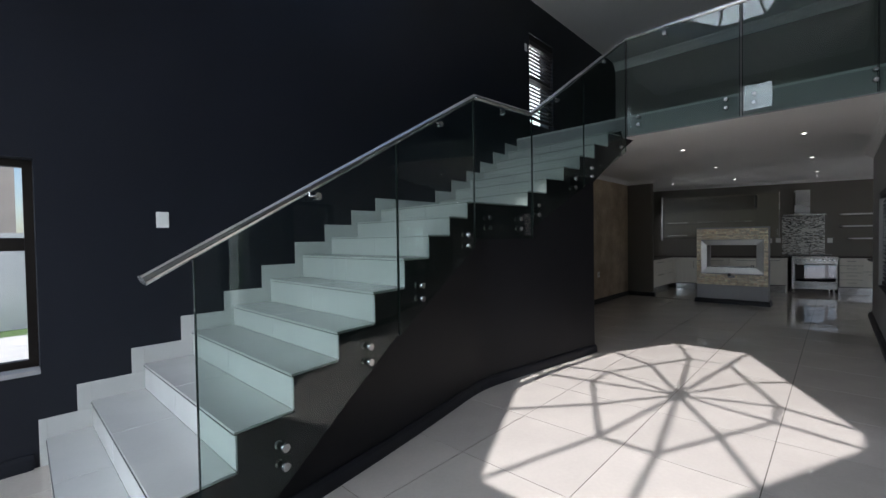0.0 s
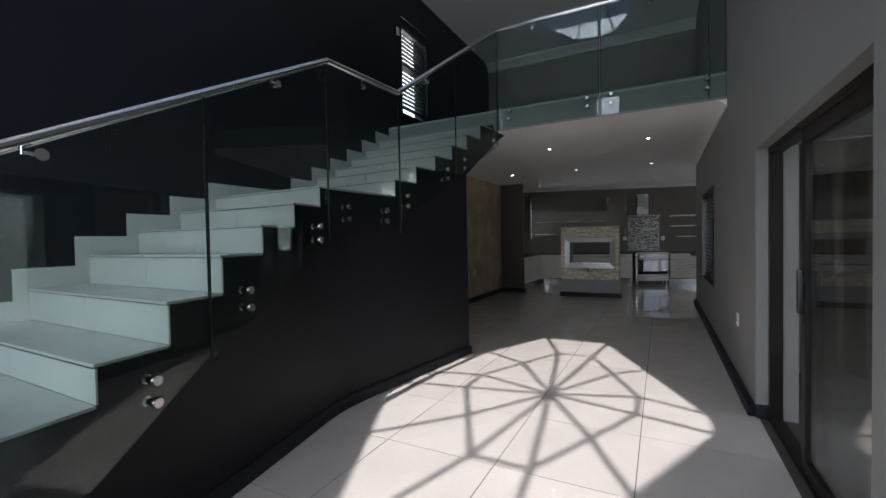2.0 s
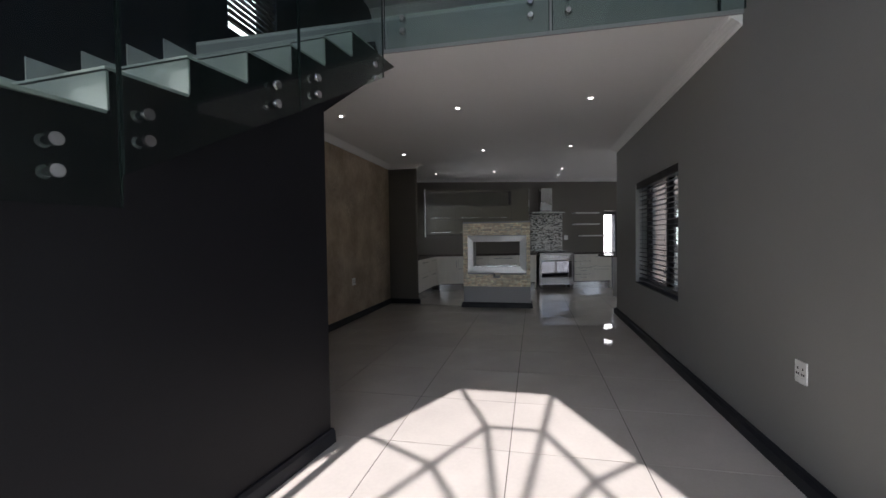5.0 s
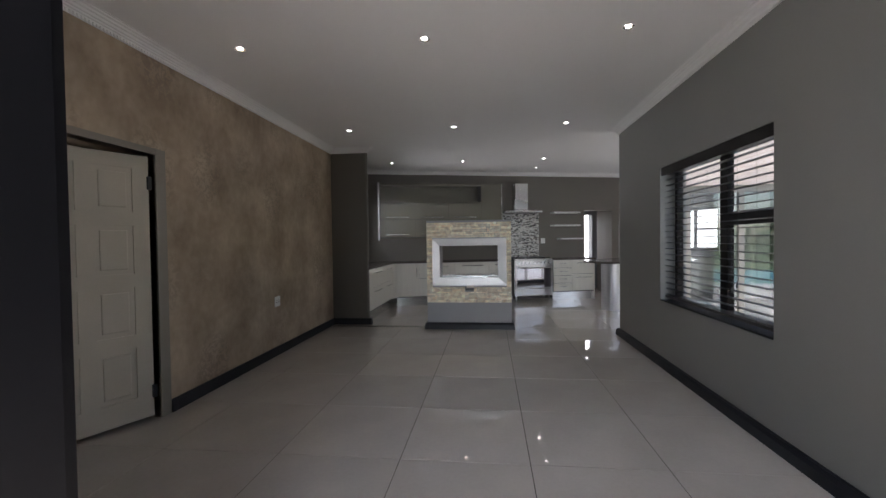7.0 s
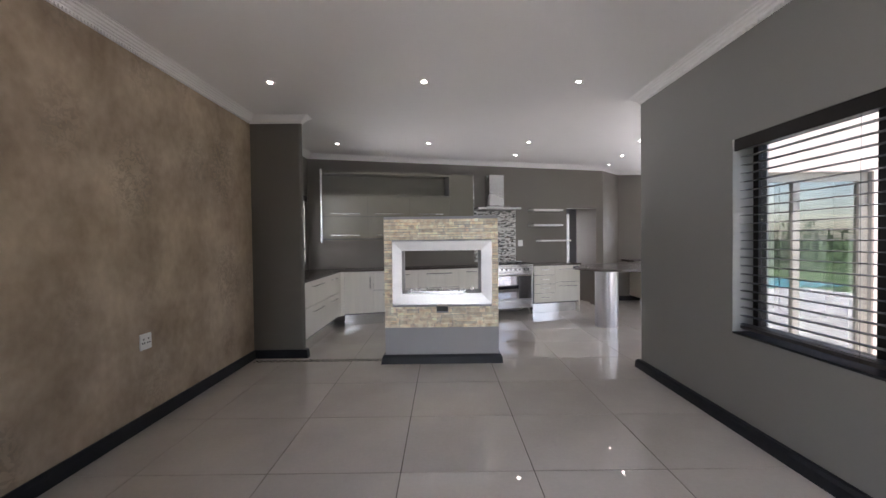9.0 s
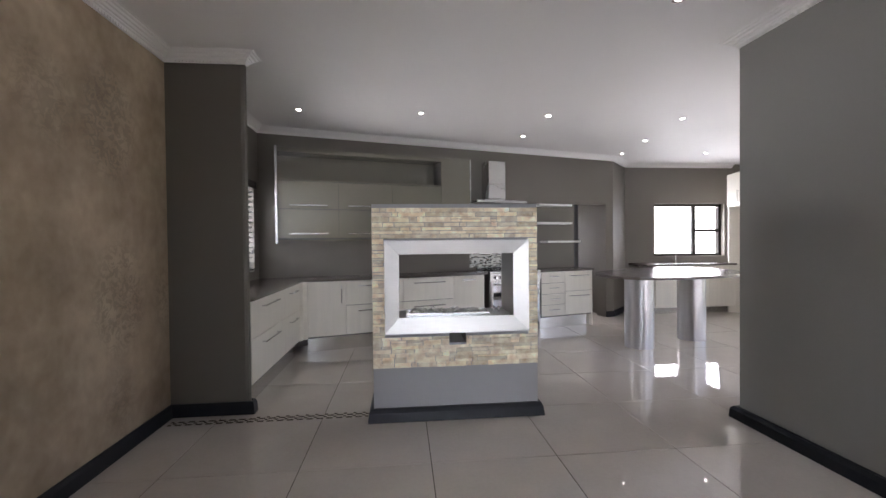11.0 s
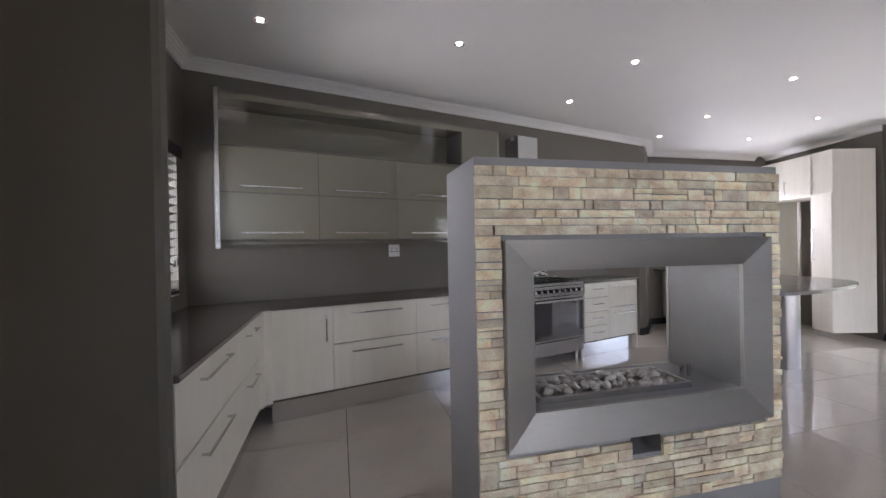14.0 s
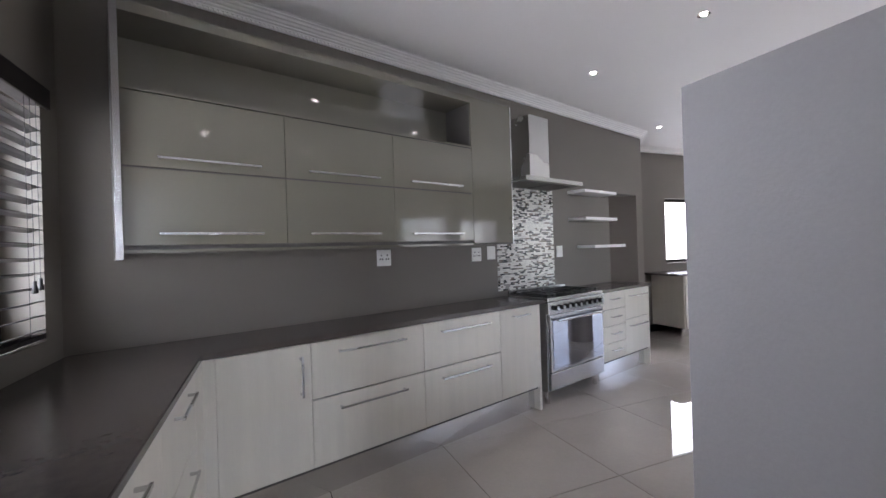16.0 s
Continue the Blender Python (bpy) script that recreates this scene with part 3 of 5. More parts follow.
def blind(name, x0, x1, y, z0, z1, pitch, mat, tilt, label, valance=True, sign=1, w=0.05):
    s = thing(name, (x0, y, z0), label, "blind")
    n = int((z1 - 0.07 - z0) / pitch)
    bm = bmesh.new()
    c, sn = math.cos(tilt) * w / 2, math.sin(tilt) * w / 2
    me = None
    for i in range(n):
        z = z0 + 0.03 + i * pitch
        if me is None:
            b = bmesh.new()
            vs = [b.verts.new((x, yy, zz)) for x in (x0 + 0.01, x1 - 0.01) for yy, zz in ((-c, -sn), (0, 0.004), (c, sn), (c, sn - 0.003), (0, 0.0005), (-c, -sn - 0.003))]
            for q in ((0, 1, 7, 6), (1, 2, 8, 7), (2, 3, 9, 8), (3, 4, 10, 9), (4, 5, 11, 10), (5, 0, 6, 11)):
                b.faces.new([vs[k] for k in q])
            bmesh.ops.recalc_face_normals(b, faces=list(b.faces))
            me = mesh_of("slat", b, mat)
        o = new("slat", me)
        under(o, s)
        o.location = (0, y, z)
    bm.free()
    part("bottom_rail", boxed(x0 + 0.01, x1 - 0.01, y - w / 2, y + w / 2, z0 - 0.005, z0 + 0.018, bevel=0.004), mat, s)
    part("headrail", boxed(x0, x1, y - 0.035, y + 0.035, z1 - 0.075, z1, bevel=0.006), mat, s)
    if valance:
        part("valance", boxed(x0 - 0.02, x1 + 0.02, y + sign * 0.035, y + sign * 0.05, z1 - 0.085, z1 + 0.005, bevel=0.004), M_BRONZE, s)
    for k in (0.12, 0.5, 0.88):
        x = x0 + (x1 - x0) * k
        part("ladder_cord", tubed((x, y + sign * w * 0.5, z0), (x, y + sign * w * 0.5, z1 - 0.05), 0.0012, 5), M_DARKBIT, s)
    return s


b2 = blind("venetian_blind", 6.31, 8.07, -0.3, 0.73, 2.09, 0.06, M_SLAT, 0.0, "dark wooden venetian blind with open slats in the hall window")
for dx, z in ((0.42, 1.02), (0.49, 0.97)):
    part("pull_cord", tubed((6.31 + dx, -0.262, z), (6.31 + dx, -0.262, 2.0), 0.0015, 5), M_DARKBIT, b2)
    part("tassel", tubed((6.31 + dx, -0.262, z - 0.045), (6.31 + dx, -0.262, z), 0.011, 8, 0.006), M_DARKBIT, b2)
b4 = blind("venetian_blind", 10.77, 11.99, 4.165, 1.05, 2.14, 0.062, M_SLAT, -0.25, "dark wooden venetian blind with open slats in the kitchen window", sign=-1)
for dx, z in ((1.08, 1.3), (1.13, 1.31)):
    part("pull_cord", tubed((10.77 + dx, 4.125, z), (10.77 + dx, 4.125, 2.1), 0.0015, 5), M_DARKBIT, b4)
    part("tassel", tubed((10.77 + dx, 4.125, z - 0.05), (10.77 + dx, 4.125, z), 0.012, 8, 0.006), M_DARKBIT, b4)
b5 = blind("venetian_blind", 5.38, 6.19, 4.175, 3.6, 4.95, 0.066, M_SLAT, -0.22, "dark venetian blind with tilted slats in the gallery window", valance=False)
part("valance", boxed(5.375, 6.195, 4.15, 4.162, 4.87, 5.06, bevel=0.004), M_BRONZE, b5)

# ---- stair ----


def curve_y(x):
    a, b, k = 2.36 + 0.13 * (x + 0.33) + 0.02 * (x + 0.33) ** 2, 2.51 - 0.142 * (x - 4.27), 0.04
    return -k * math.log(math.exp(-a / k) + math.exp(-b / k))


WX = {1: -0.88, 2: -0.64, **{k: -0.32 + 0.336 * (k - 3) for k in range(3, 11)}, **{k: 3.04 + 0.327 * (k - 11) for k in range(11, 19)}}
OX = {1: -0.93, 2: -0.65, **{k: -0.31 + 0.323 * (k - 3) for k in range(3, 11)}, **{k: 2.92 + 0.33 * (k - 11) for k in range(11, 19)}}


SZ = {0: 0.0, 1: 0.186, 2: 0.374, 3: 0.567, 4: 0.765, 5: 0.935, 6: 1.143, 7: 1.355, 8: 1.534, 9: 1.698, 10: 1.853, 11: 2.014, 12: 2.185, 13: 2.348, 14: 2.52, 15: 2.71, 16: 2.9, 17: SLAB}


def tread_z(x):
    """The stair's outer profile: height of the tread above the plan place x."""
    return SZ[max([k for k in OX if OX[k] <= x + 1e-6 and k <= 17], default=0)]


def staircase():
    s = thing("staircase", (-0.95, 3.2, 0), "stair of seventeen white tiled steps against a navy wall", "staircase")
    for k in range(1, 17):
        a, b = (WX[k], OX[k]), (WX[k + 1], OX[k + 1])
        z, below = SZ[k], SZ[k - 1]
        y0a, y0b = curve_y(a[1]) + 0.004, curve_y(b[1]) + 0.004
        split = 3.35

        def at(y, e, ye):
            f = (y - ye) / (4.15 - ye)
            return e[1] + (e[0] - e[1]) * f

        for (ya, yb) in ((None, split - 0.002), (split + 0.002, 4.148)):
            la, lb = (y0a, y0b) if ya is None else (ya, ya)
            pts = [(at(la, a, y0a) - 0.004, la), (at(lb, b, y0b), lb), (at(yb, b, y0b), yb), (at(yb, a, y0a) - 0.004, yb)]
            part("tread_tile", prism(pts, z - 0.014, z, bevel=0.002), M_STEP, s)
            rp = [(at(la, a, y0a), la), (at(la, a, y0a) + 0.012, la), (at(yb, a, y0a) + 0.012, yb), (at(yb, a, y0a), yb)]
            part("riser_tile", prism(rp, below + 0.001, z - 0.017, bevel=0.001), M_STEP, s)
        edge = [(a[1] - 0.008, y0a), (a[1] + 0.01, y0a), (a[0] + 0.01, 4.148), (a[0] - 0.008, 4.148)]
        part("nosing_trim", prism(edge, z - 0.017, z - 0.0135), M_DARKBIT, s)
        x1 = WX[k + 1]
        part("wall_skirting_tile", boxed(WX[k], x1, 4.138, 4.149, z, z + 0.135, bevel=0.002), M_STEP, s)
        part("wall_skirting_tile", boxed(WX[k] - (0.08 if k > 1 else 0.04), WX[k], 4.138, 4.149, below + (0.135 if k > 1 else 0.0), z + 0.135, bevel=0.002), M_STEP, s)
    # the solid body under the steps, with its curved dark outer face
    xs = sorted({*[OX[k] + 0.008 for k in range(1, 18)], *[OX[k] + 0.0079 for k in range(2, 18)], *np.linspace(-0.93, 5.0, 90).tolist(), 4.21, 4.2101, 5.28, 4.94})
    bm = bmesh.new()

    def low(x):
        return 0.0 if x <= 4.21 else 2.2 + (x - 4.21) / 1.0 * 0.68

    rows = []
    for x in xs:
        if x > 5.28:
            continue
        zt = min(tread_z(x - 0.008) - 0.016, SLAB - 0.2) if x < 4.93 else CEIL + 0.02
        zl = low(x)
        if zl > zt:
            zl = zt
        y = curve_y(x)
        xb = float(np.interp(x, [OX[k] for k in range(1, 18)], [WX[k] for k in range(1, 18)]))
        xb = x + (xb - x) * 1.02 + 0.006
        rows.append([bm.verts.new((x, y, zl)), bm.verts.new((x, y, zt)), bm.verts.new((xb, 4.15, zt)), bm.verts.new((xb if x < 4.15 else x, 4.15, zl))])
    for a, b in zip(rows, rows[1:]):
        for i in range(4):
            bm.faces.new((a[i], b[i], b[(i + 1) % 4], a[(i + 1) % 4]))
    bm.faces.new(rows[0])
    bm.faces.new(rows[-1][::-1])
    bmesh.ops.remove_doubles(bm, verts=list(bm.verts), dist=2e-5)
    bmesh.ops.recalc_face_normals(bm, faces=list(bm.faces))
    structure("stair_wall", bm, M_STAIRDARK, "curved charcoal painted wall under the stair", "wall", smooth=True)
    prof = [(0, -0.003), (0.024, -0.003), (0.02, 0.075), (0.012, 0.1), (0, 0.1)]
    path = [(x, curve_y(x)) for x in np.linspace(4.21, -0.9, 40)]
    structure("baseboard", sweep([(4.21, 4.1)] + path, prof[::1]), M_SKIRT, "black painted skirting along the curved stair wall", "skirting")
    return s


staircase()


def rail_z(x):
    if x <= 2.02:
        return 2.83 - 0.547 * (2.02 - x)
    if x <= 2.92:
        return 2.83
    return 2.83 + 1.37 * (x - 2.92) / (4.9 - 2.92)


def gy(x):
    return curve_y(x) - 0.06


def sheet(points, thick, way):
    """A flat pane through its corner points, with thickness."""
    bm = bmesh.new()
    off = Vector(way) * thick
    a = [bm.verts.new(p) for p in points]
    b = [bm.verts.new(Vector(p) + off) for p in points]
    n = len(points)
    bm.faces.new(a)
    bm.faces.new(b[::-1])
    for i in range(n):
        bm.faces.new((a[i], b[i], b[(i + 1) % n], a[(i + 1) % n]))
    bmesh.ops.recalc_face_normals(bm, faces=list(bm.faces))
    return bm


def balustrade():
    s = thing("glass_balustrade", (-0.53, gy(-0.53), 0.2), "frameless green-tinted glass balustrade with a steel handrail", "balustrade")
    # each panel: its ends, and its lower edge as (x, z) from end to end
    panels = [(-0.495, 0.84, [(-0.495, 0.012), (-0.37, 0.012), (0.84, 0.845)]), (0.852, 1.975, [(0.852, 0.82), (1.975, 1.42)]),
              (1.987, 2.905, [(1.987, 1.49), (2.905, 1.49)]), (2.917, 3.885, [(2.917, 1.61), (3.885, 2.11)]), (3.897, 4.9, [(3.897, 2.12), (4.9, 2.66)])]
    for a, b, low in panels:
        ya, yb = gy(a), gy(b)
        way = Vector((yb - ya, -(b - a), 0)).normalized()
        on = lambda x: ya + (yb - ya) * (x - a) / (b - a)
        pts = [(x, on(x), z) for x, z in low] + [(b, yb, rail_z(b) - 0.02), (a, ya, rail_z(a) - 0.02)]
        gp = part("glass_panel", sheet(pts, 0.012, way), M_GLASS, s)
        for lo, hi, w in ((pts[0], pts[-1], -0.005), (pts[len(low) - 1], pts[-2], 0.005)):
            lo, hi = Vector(lo), Vector(hi)
            e = Vector((b - a, yb - ya, 0)).normalized() * w
            part("polished_edge", sheet([lo, lo + e, hi + e, hi], 0.012, way), M_EDGE, gp)
    for x, top in ((-0.094, 0.423), (0.53, 0.812), (1.1, 1.147), (1.825, 1.532), (2.23, 1.7), (2.715, 1.695), (3.01, 1.85), (3.7, 2.194), (4.05, 2.354), (4.76, 2.705)):
        d = 0.01
        way = Vector((gy(x + d) - gy(x - d), -2 * d, 0)).normalized()
        for z in (top, top - 0.1):
            p = Vector((x, curve_y(x) + 0.002, z))
            bolt = part("standoff_bolt", tubed(p, p + way * 0.06, 0.015, 16), M_CHROME, s, smooth=True)
            part("wall_collar", tubed(p, p + way * 0.018, 0.023, 18), M_BOLT, bolt, smooth=True)
            part("bolt_cap", tubed(p + way * 0.078, p + way * 0.092, 0.025, 18, 0.022), M_BOLT, bolt, smooth=True)
    # gallery panels along y
    for a, b in ((2.33, 1.06), (1.03, -0.06), (-0.075, -0.22)):
        gp = part("glass_panel", sheet([(4.9, a, CEIL), (4.9, b, CEIL), (4.9, b, 4.18), (4.9, a, 4.18)], 0.012, (-1, 0, 0)), M_GLASS, s)
        for y, w in ((a, 0.006), (b, -0.006)):
            part("polished_edge", sheet([(4.9, y, CEIL), (4.9, y + w, CEIL), (4.9, y + w, 4.18), (4.9, y, 4.18)], 0.012, (-1, 0, 0)), M_EDGE, gp)
    for y in (2.18, 1.19, 0.92, -0.05):
        for z in (3.0, 3.1):
            bolt = part("standoff_bolt", tubed((4.949, y, z), (4.9, y, z), 0.018, 14), M_CHROME, s, smooth=True)
            part("bolt_cap", tubed((4.886, y, z), (4.862, y, z), 0.028, 16, 0.02), M_BOLT, bolt, smooth=True)
    runs = [[(x, gy(x) - 0.006, rail_z(x)) for x in (-0.69, 2.0)], [(x, gy(x) - 0.006, rail_z(x)) for x in (2.0, 2.9)],
            [(x, gy(x) - 0.006, rail_z(x)) for x in (2.9, 4.9)], [(4.895, gy(4.9), 4.2), (4.895, -0.22, 4.2)]]
    for a, b in runs:
        part("handrail", tubed(a, b, 0.025, 20), M_CHROME, s, smooth=True)
        n = Vector((b[1] - a[1], -(b[0] - a[0]), 0)).normalized()
        bm = bmesh.new()
        bmesh.ops.create_uvsphere(bm, u_segments=16, v_segments=10, radius=0.0252, matrix=Matrix.Translation(b))
        part("rail_joint", bm, M_CHROME, s, smooth=True)
    for x in (0.16, 1.41, 2.465, 3.365, 4.36):
        p = Vector((x, gy(x), rail_z(x) - 0.066))
        top = rail_z(x - 0.05) - 0.02
        br = part("rail_bracket", tubed(p - Vector((0, 0.022, 0)), p + Vector((0, 0.016, 0)), 0.022, 18, 0.019), M_CHROME, s, smooth=True)
        part("bracket_arm", tubed(p - Vector((0, 0.016, 0)), (x - 0.05, gy(x) - 0.016, p.z), 0.006, 10), M_CHROME, br, smooth=True)
        part("bracket_post", tubed((x - 0.05, gy(x) - 0.016, p.z - 0.006), (x - 0.05, gy(x) - 0.012, top), 0.006, 10), M_CHROME, br, smooth=True)
    for y in (1.85, 0.5):
        br = part("rail_bracket", tubed((4.86, y, 4.1), (4.93, y, 4.1), 0.022, 16), M_CHROME, s, smooth=True)
        part("bracket_arm", tubed((4.88, y, 4.1), (4.895, y, 4.19), 0.008, 8), M_CHROME, br)


balustrade()

# ---- hall fittings ----


def plate(name, c, w, h, face, label, kind="switch", rockers=2):
    """A wall plate; face maps (across, out, up) offsets from its middle c."""
    s = thing(name, face((0, 0, 0)), label, kind)
    part("cover", boxed(-w / 2, w / 2, -0.002, 0.009, -h / 2, h / 2, face, 0.002), M_PLASTIC, s)
    if kind == "switch":
        for i in range(rockers):
            x = (i - (rockers - 1) / 2) * w * 0.36
            part("rocker", boxed(x - w * 0.13, x + w * 0.13, 0.007, 0.013, -h * 0.2, h * 0.2, face, 0.001), M_PLASTIC, s)
    else:
        for i in range(2):
            x = (i - 0.5) * w * 0.45
            for dx, dz in ((0, 0.16), (-0.09, -0.08), (0.09, -0.08)):
                part("pin_hole", boxed(x + dx * w - 0.005, x + dx * w + 0.005, 0.006, 0.0105, dz * h - 0.006, dz * h + 0.006, face), M_DARKBIT, s)
            part("rocker", boxed(x - w * 0.12, x + w * 0.12, 0.007, 0.012, -h * 0.4, -h * 0.24, face, 0.001), M_PLASTIC, s)
    return s


def on_north(x, z, y=4.15):
    return lambda p: (x + p[0], y - p[1], z + p[2])


def on_south(x, z):
    return lambda p: (x + p[0], -0.24 + p[1], z + p[2])


def on_kitchen(u, z):
    return lambda p: K((u + p[0], p[1], z + p[2]))


plate("light_switch", None, 0.085, 0.125, on_north(-0.17, 1.685), "white rocker light switch on the navy wall", rockers=1)
plate("socket", None, 0.12, 0.12, on_north(8.22, 0.645), "white double socket on the brown wallpaper", "socket")
plate("socket", None, 0.1, 0.12, on_south(4.28, 0.607), "white double socket low on the grey wall", "socket")
plate("socket", None, 0.115, 0.12, on_kitchen(1.215, 1.33), "white double socket above the worktop", "socket")
plate("socket", None, 0.11, 0.12, on_kitchen(2.165, 1.325), "white double socket above the worktop", "socket")
plate("light_switch", None, 0.1, 0.12, on_kitchen(2.35, 1.335), "white blank isolator switch beside the mosaic", rockers=1)
plate("light_switch", None, 0.1, 0.12, on_kitchen(3.39, 1.32), "white isolator switch beside the mosaic", rockers=2)
plate("light_switch", None, 0.075, 0.12, on_north(5.26, 4.78), "white light switch beside the gallery window", rockers=1)


def downlight(x, y):
    s = thing("downlight", (x, y, CEIL), "small lit recessed downlight with a chrome ring", "downlight", "ceiling downlights")
    bm = bmesh.new()
    bmesh.ops.create_cone(bm, cap_ends=False, segments=24, radius1=0.04, radius2=0.022, depth=0.008, matrix=Matrix.Translation((x, y, CEIL - 0.004)))
    part("trim_ring", bm, M_CHROME, s, smooth=True)
    bm = bmesh.new()
    bmesh.ops.create_circle(bm, cap_ends=True, segments=20, radius=0.0205, matrix=Matrix.Translation((x, y, CEIL - 0.007)))
    part("lamp", bm, M_BULB, s)
    return s


first = downlight(6.5, 3.49)
SPOTS = [(6.54, 2.04), (6.56, 0.56), (8.97, 3.46), (9.0, 2.03), (9.05, 0.56), (11.43, 3.45), (11.47, 2.07), (11.47, 0.54), (11.48, -1.18), (10.28, -1.01), (12.45, 0.57),
         (12.6, -1.37), (12.39, -2.83), (13.51, -1.49), (13.41, -2.96), (11.37, -2.69)]
for x, y in SPOTS:
    copy_thing(first, pose(x, y, CEIL))


def panel_door():
    s = thing("door_1", (6.38, 4.2, 0), "cream painted eight-panel door, ajar into the next room", "door", kind="structure")
    fr = bmesh.new()
    for x0, x1 in ((5.43, 5.53), (6.38, 6.48)):
        box(fr, x0, x1, 4.135, 4.24, 0, 2.1, bevel=0.004)
    box(fr, 5.5305, 6.3795, 4.135, 4.24, 2.05, 2.1, bevel=0.004)
    part("door_frame", fr, M_JAMB, s)
    ang = radians(180 - 24)
    c, sn = math.cos(ang), math.sin(ang)

    def L(p):
        return (6.365 + p[0] * c - p[1] * sn, 4.2 + p[0] * sn + p[1] * c, p[2])

    leaf = bmesh.new()
    W, T = 0.81, 0.02
    xs, zs = [0, 0.11, 0.355, 0.455, 0.70, W], [0.03, 0.2, 0.58, 0.68, 1.04, 1.14, 1.5, 1.6, 1.93, 2.03]
    for i in range(5):
        for j in range(9):
            inner = i in (1, 3) and j % 2 == 1
            t = T * (0.45 if inner else 1)
            box(leaf, xs[i], xs[i + 1], -t, t, zs[j], zs[j + 1], L)
    lf = part("door_leaf", leaf, M_DOOR, s)
    for i in (1, 3):
        for j in (1, 3, 5, 7):
            part("raised_panel", boxed(xs[i] + 0.035, xs[i + 1] - 0.035, -T * 0.85, T * 0.85, zs[j] + 0.035, zs[j + 1] - 0.035, L, 0.008), M_DOOR, lf)
    for z in (0.22, 1.83):
        part("hinge", boxed(-0.02, 0.012, -0.032, 0.032, z - 0.05, z + 0.05, L, 0.003), M_DARKBIT, s)
    for y in (-0.045, 0.045):
        part("door_handle", tubed(L((0.75, y, 1.02)), L((0.64, y, 1.02)), 0.009, 10), M_CHROME, s)


panel_door()
structure("wall_back_room", boxed(4.9, 8.6, 7.0, 7.2, -0.1, CEIL), M_DOOR, "cream wall of the room behind the door")
structure("wall_back_room_side", boxed(4.7, 4.9, 4.43, 7.2, -0.1, CEIL), M_DOOR, "cream wall of the room behind the door")
structure("wall_back_room_side", boxed(8.6, 8.8, 4.43, 7.2, -0.1, CEIL), M_DOOR, "cream wall of the room behind the door")
structure("ceiling_back_room", boxed(4.7, 8.8, 4.43, 7.2, CEIL, CEIL + 0.2), M_WHITE, "white ceiling of the room behind the door", "ceiling")
structure("wall_store", boxed(4.215, 4.265, 2.55, 4.149, 0, 2.25), M_STAIRDARK, "charcoal end wall under the stair")


def sliding_door():
    s = thing("door_2", (1.44, -0.4, 0), "dark bronze aluminium sliding glass door", "door", kind="structure")
    fr = bmesh.new()
    box(fr, 1.44, 1.5, -0.4, -0.318, 0, 2.06)
    box(fr, 3.4, 3.44, -0.4, -0.318, 0, 2.06)
    box(fr, 1.5, 3.4, -0.4, -0.318, 2.01, 2.06)
    box(fr, 1.5, 3.4, -0.4, -0.318, -0.003, 0.02)
    part("door_frame", fr, M_BRONZE, s)
    for x0, x1, y in ((1.56, 2.62, -0.34), (1.5, 2.58, -0.379)):
        st = bmesh.new()
        for a, b in ((x0, x0 + 0.06), (x1 - 0.07, x1)):
            box(st, a, b, y - 0.017, y + 0.017, 0.02, 2.01)
        box(st, x0 + 0.06, x1 - 0.06, y - 0.017, y + 0.017, 0.02, 0.1)
        box(st, x0 + 0.06, x1 - 0.06, y - 0.017, y + 0.017, 1.93, 2.01)
        leaf = part("sliding_leaf", st, M_BRONZE, s)
        g = part("pane", boxed(x0 + 0.06, x1 - 0.06, y - 0.003, y + 0.003, 0.1, 1.93), M_PANE, leaf)
        g.visible_shadow = False
    part("pull_handle", boxed(2.57, 2.605, -0.324, -0.295, 0.95, 1.2, bevel=0.006), M_BLACK, s)


sliding_door()
# the room behind the sliding door
# the room's depth and this back opening are assumed, to let the fill lamp in
structure("wall_lounge_back", wall_with_holes("x", -3.15, -0.2, -1.2, 5.4, -0.1, CEIL, [(0.2, 4.2, 0.2, 2.2)]), M_GREY, "grey wall of the side room")
structure("wall_lounge_side", boxed(5.2, 5.4, -3.15, -0.5, -0.1, CEIL), M_GREY, "grey wall of the side room")
structure("wall_lounge_side", boxed(-1.4, -1.2, -3.35, -0.5, -0.1, CEIL), M_GREY, "grey wall of the side room")
structure("ceiling_lounge", boxed(-1.4, 5.4, -3.35, -0.5, 2.75, 2.95), M_WHITE, "white ceiling of the side room", "ceiling")


def curtain():
    bm = bmesh.new()
    rows = []
    n = 150
    for i in range(n + 1):
        t = i / n
        y = -0.62 - t * 2.4
        col = []
        for k in range(9):
            z = 0.05 + (2.27 - 0.05) * k / 8
            w = 0.085 * math.sin(t * 62 + 0.5 * math.sin(t * 23) + 0.25 * (2.3 - z)) + 0.035 * math.sin(t * 27 + z * 1.5)
            col.append(bm.verts.new((4.72 + w * (1.15 - 0.2 * k / 8), y + 0.015 * math.sin(t * 140 + z), z)))
        rows.append(col)
    for a, b in zip(rows, rows[1:]):
        for k in range(8):
            bm.faces.new((a[k], b[k], b[k + 1], a[k + 1]))
    bmesh.ops.solidify(bm, geom=list(bm.faces), thickness=0.004)
    s = thing("curtain", (4.72, -1.8, 0.05), "beige gathered floor-length curtain on a rail", "curtain")
    part("cloth", bm, M_CURTAIN, s, smooth=True)
    part("curtain_rail", tubed((4.72, -0.55, 2.29), (4.72, -3.1, 2.29), 0.012, 10), M_CHROME, s)


curtain()

# ---- fireplace block ----


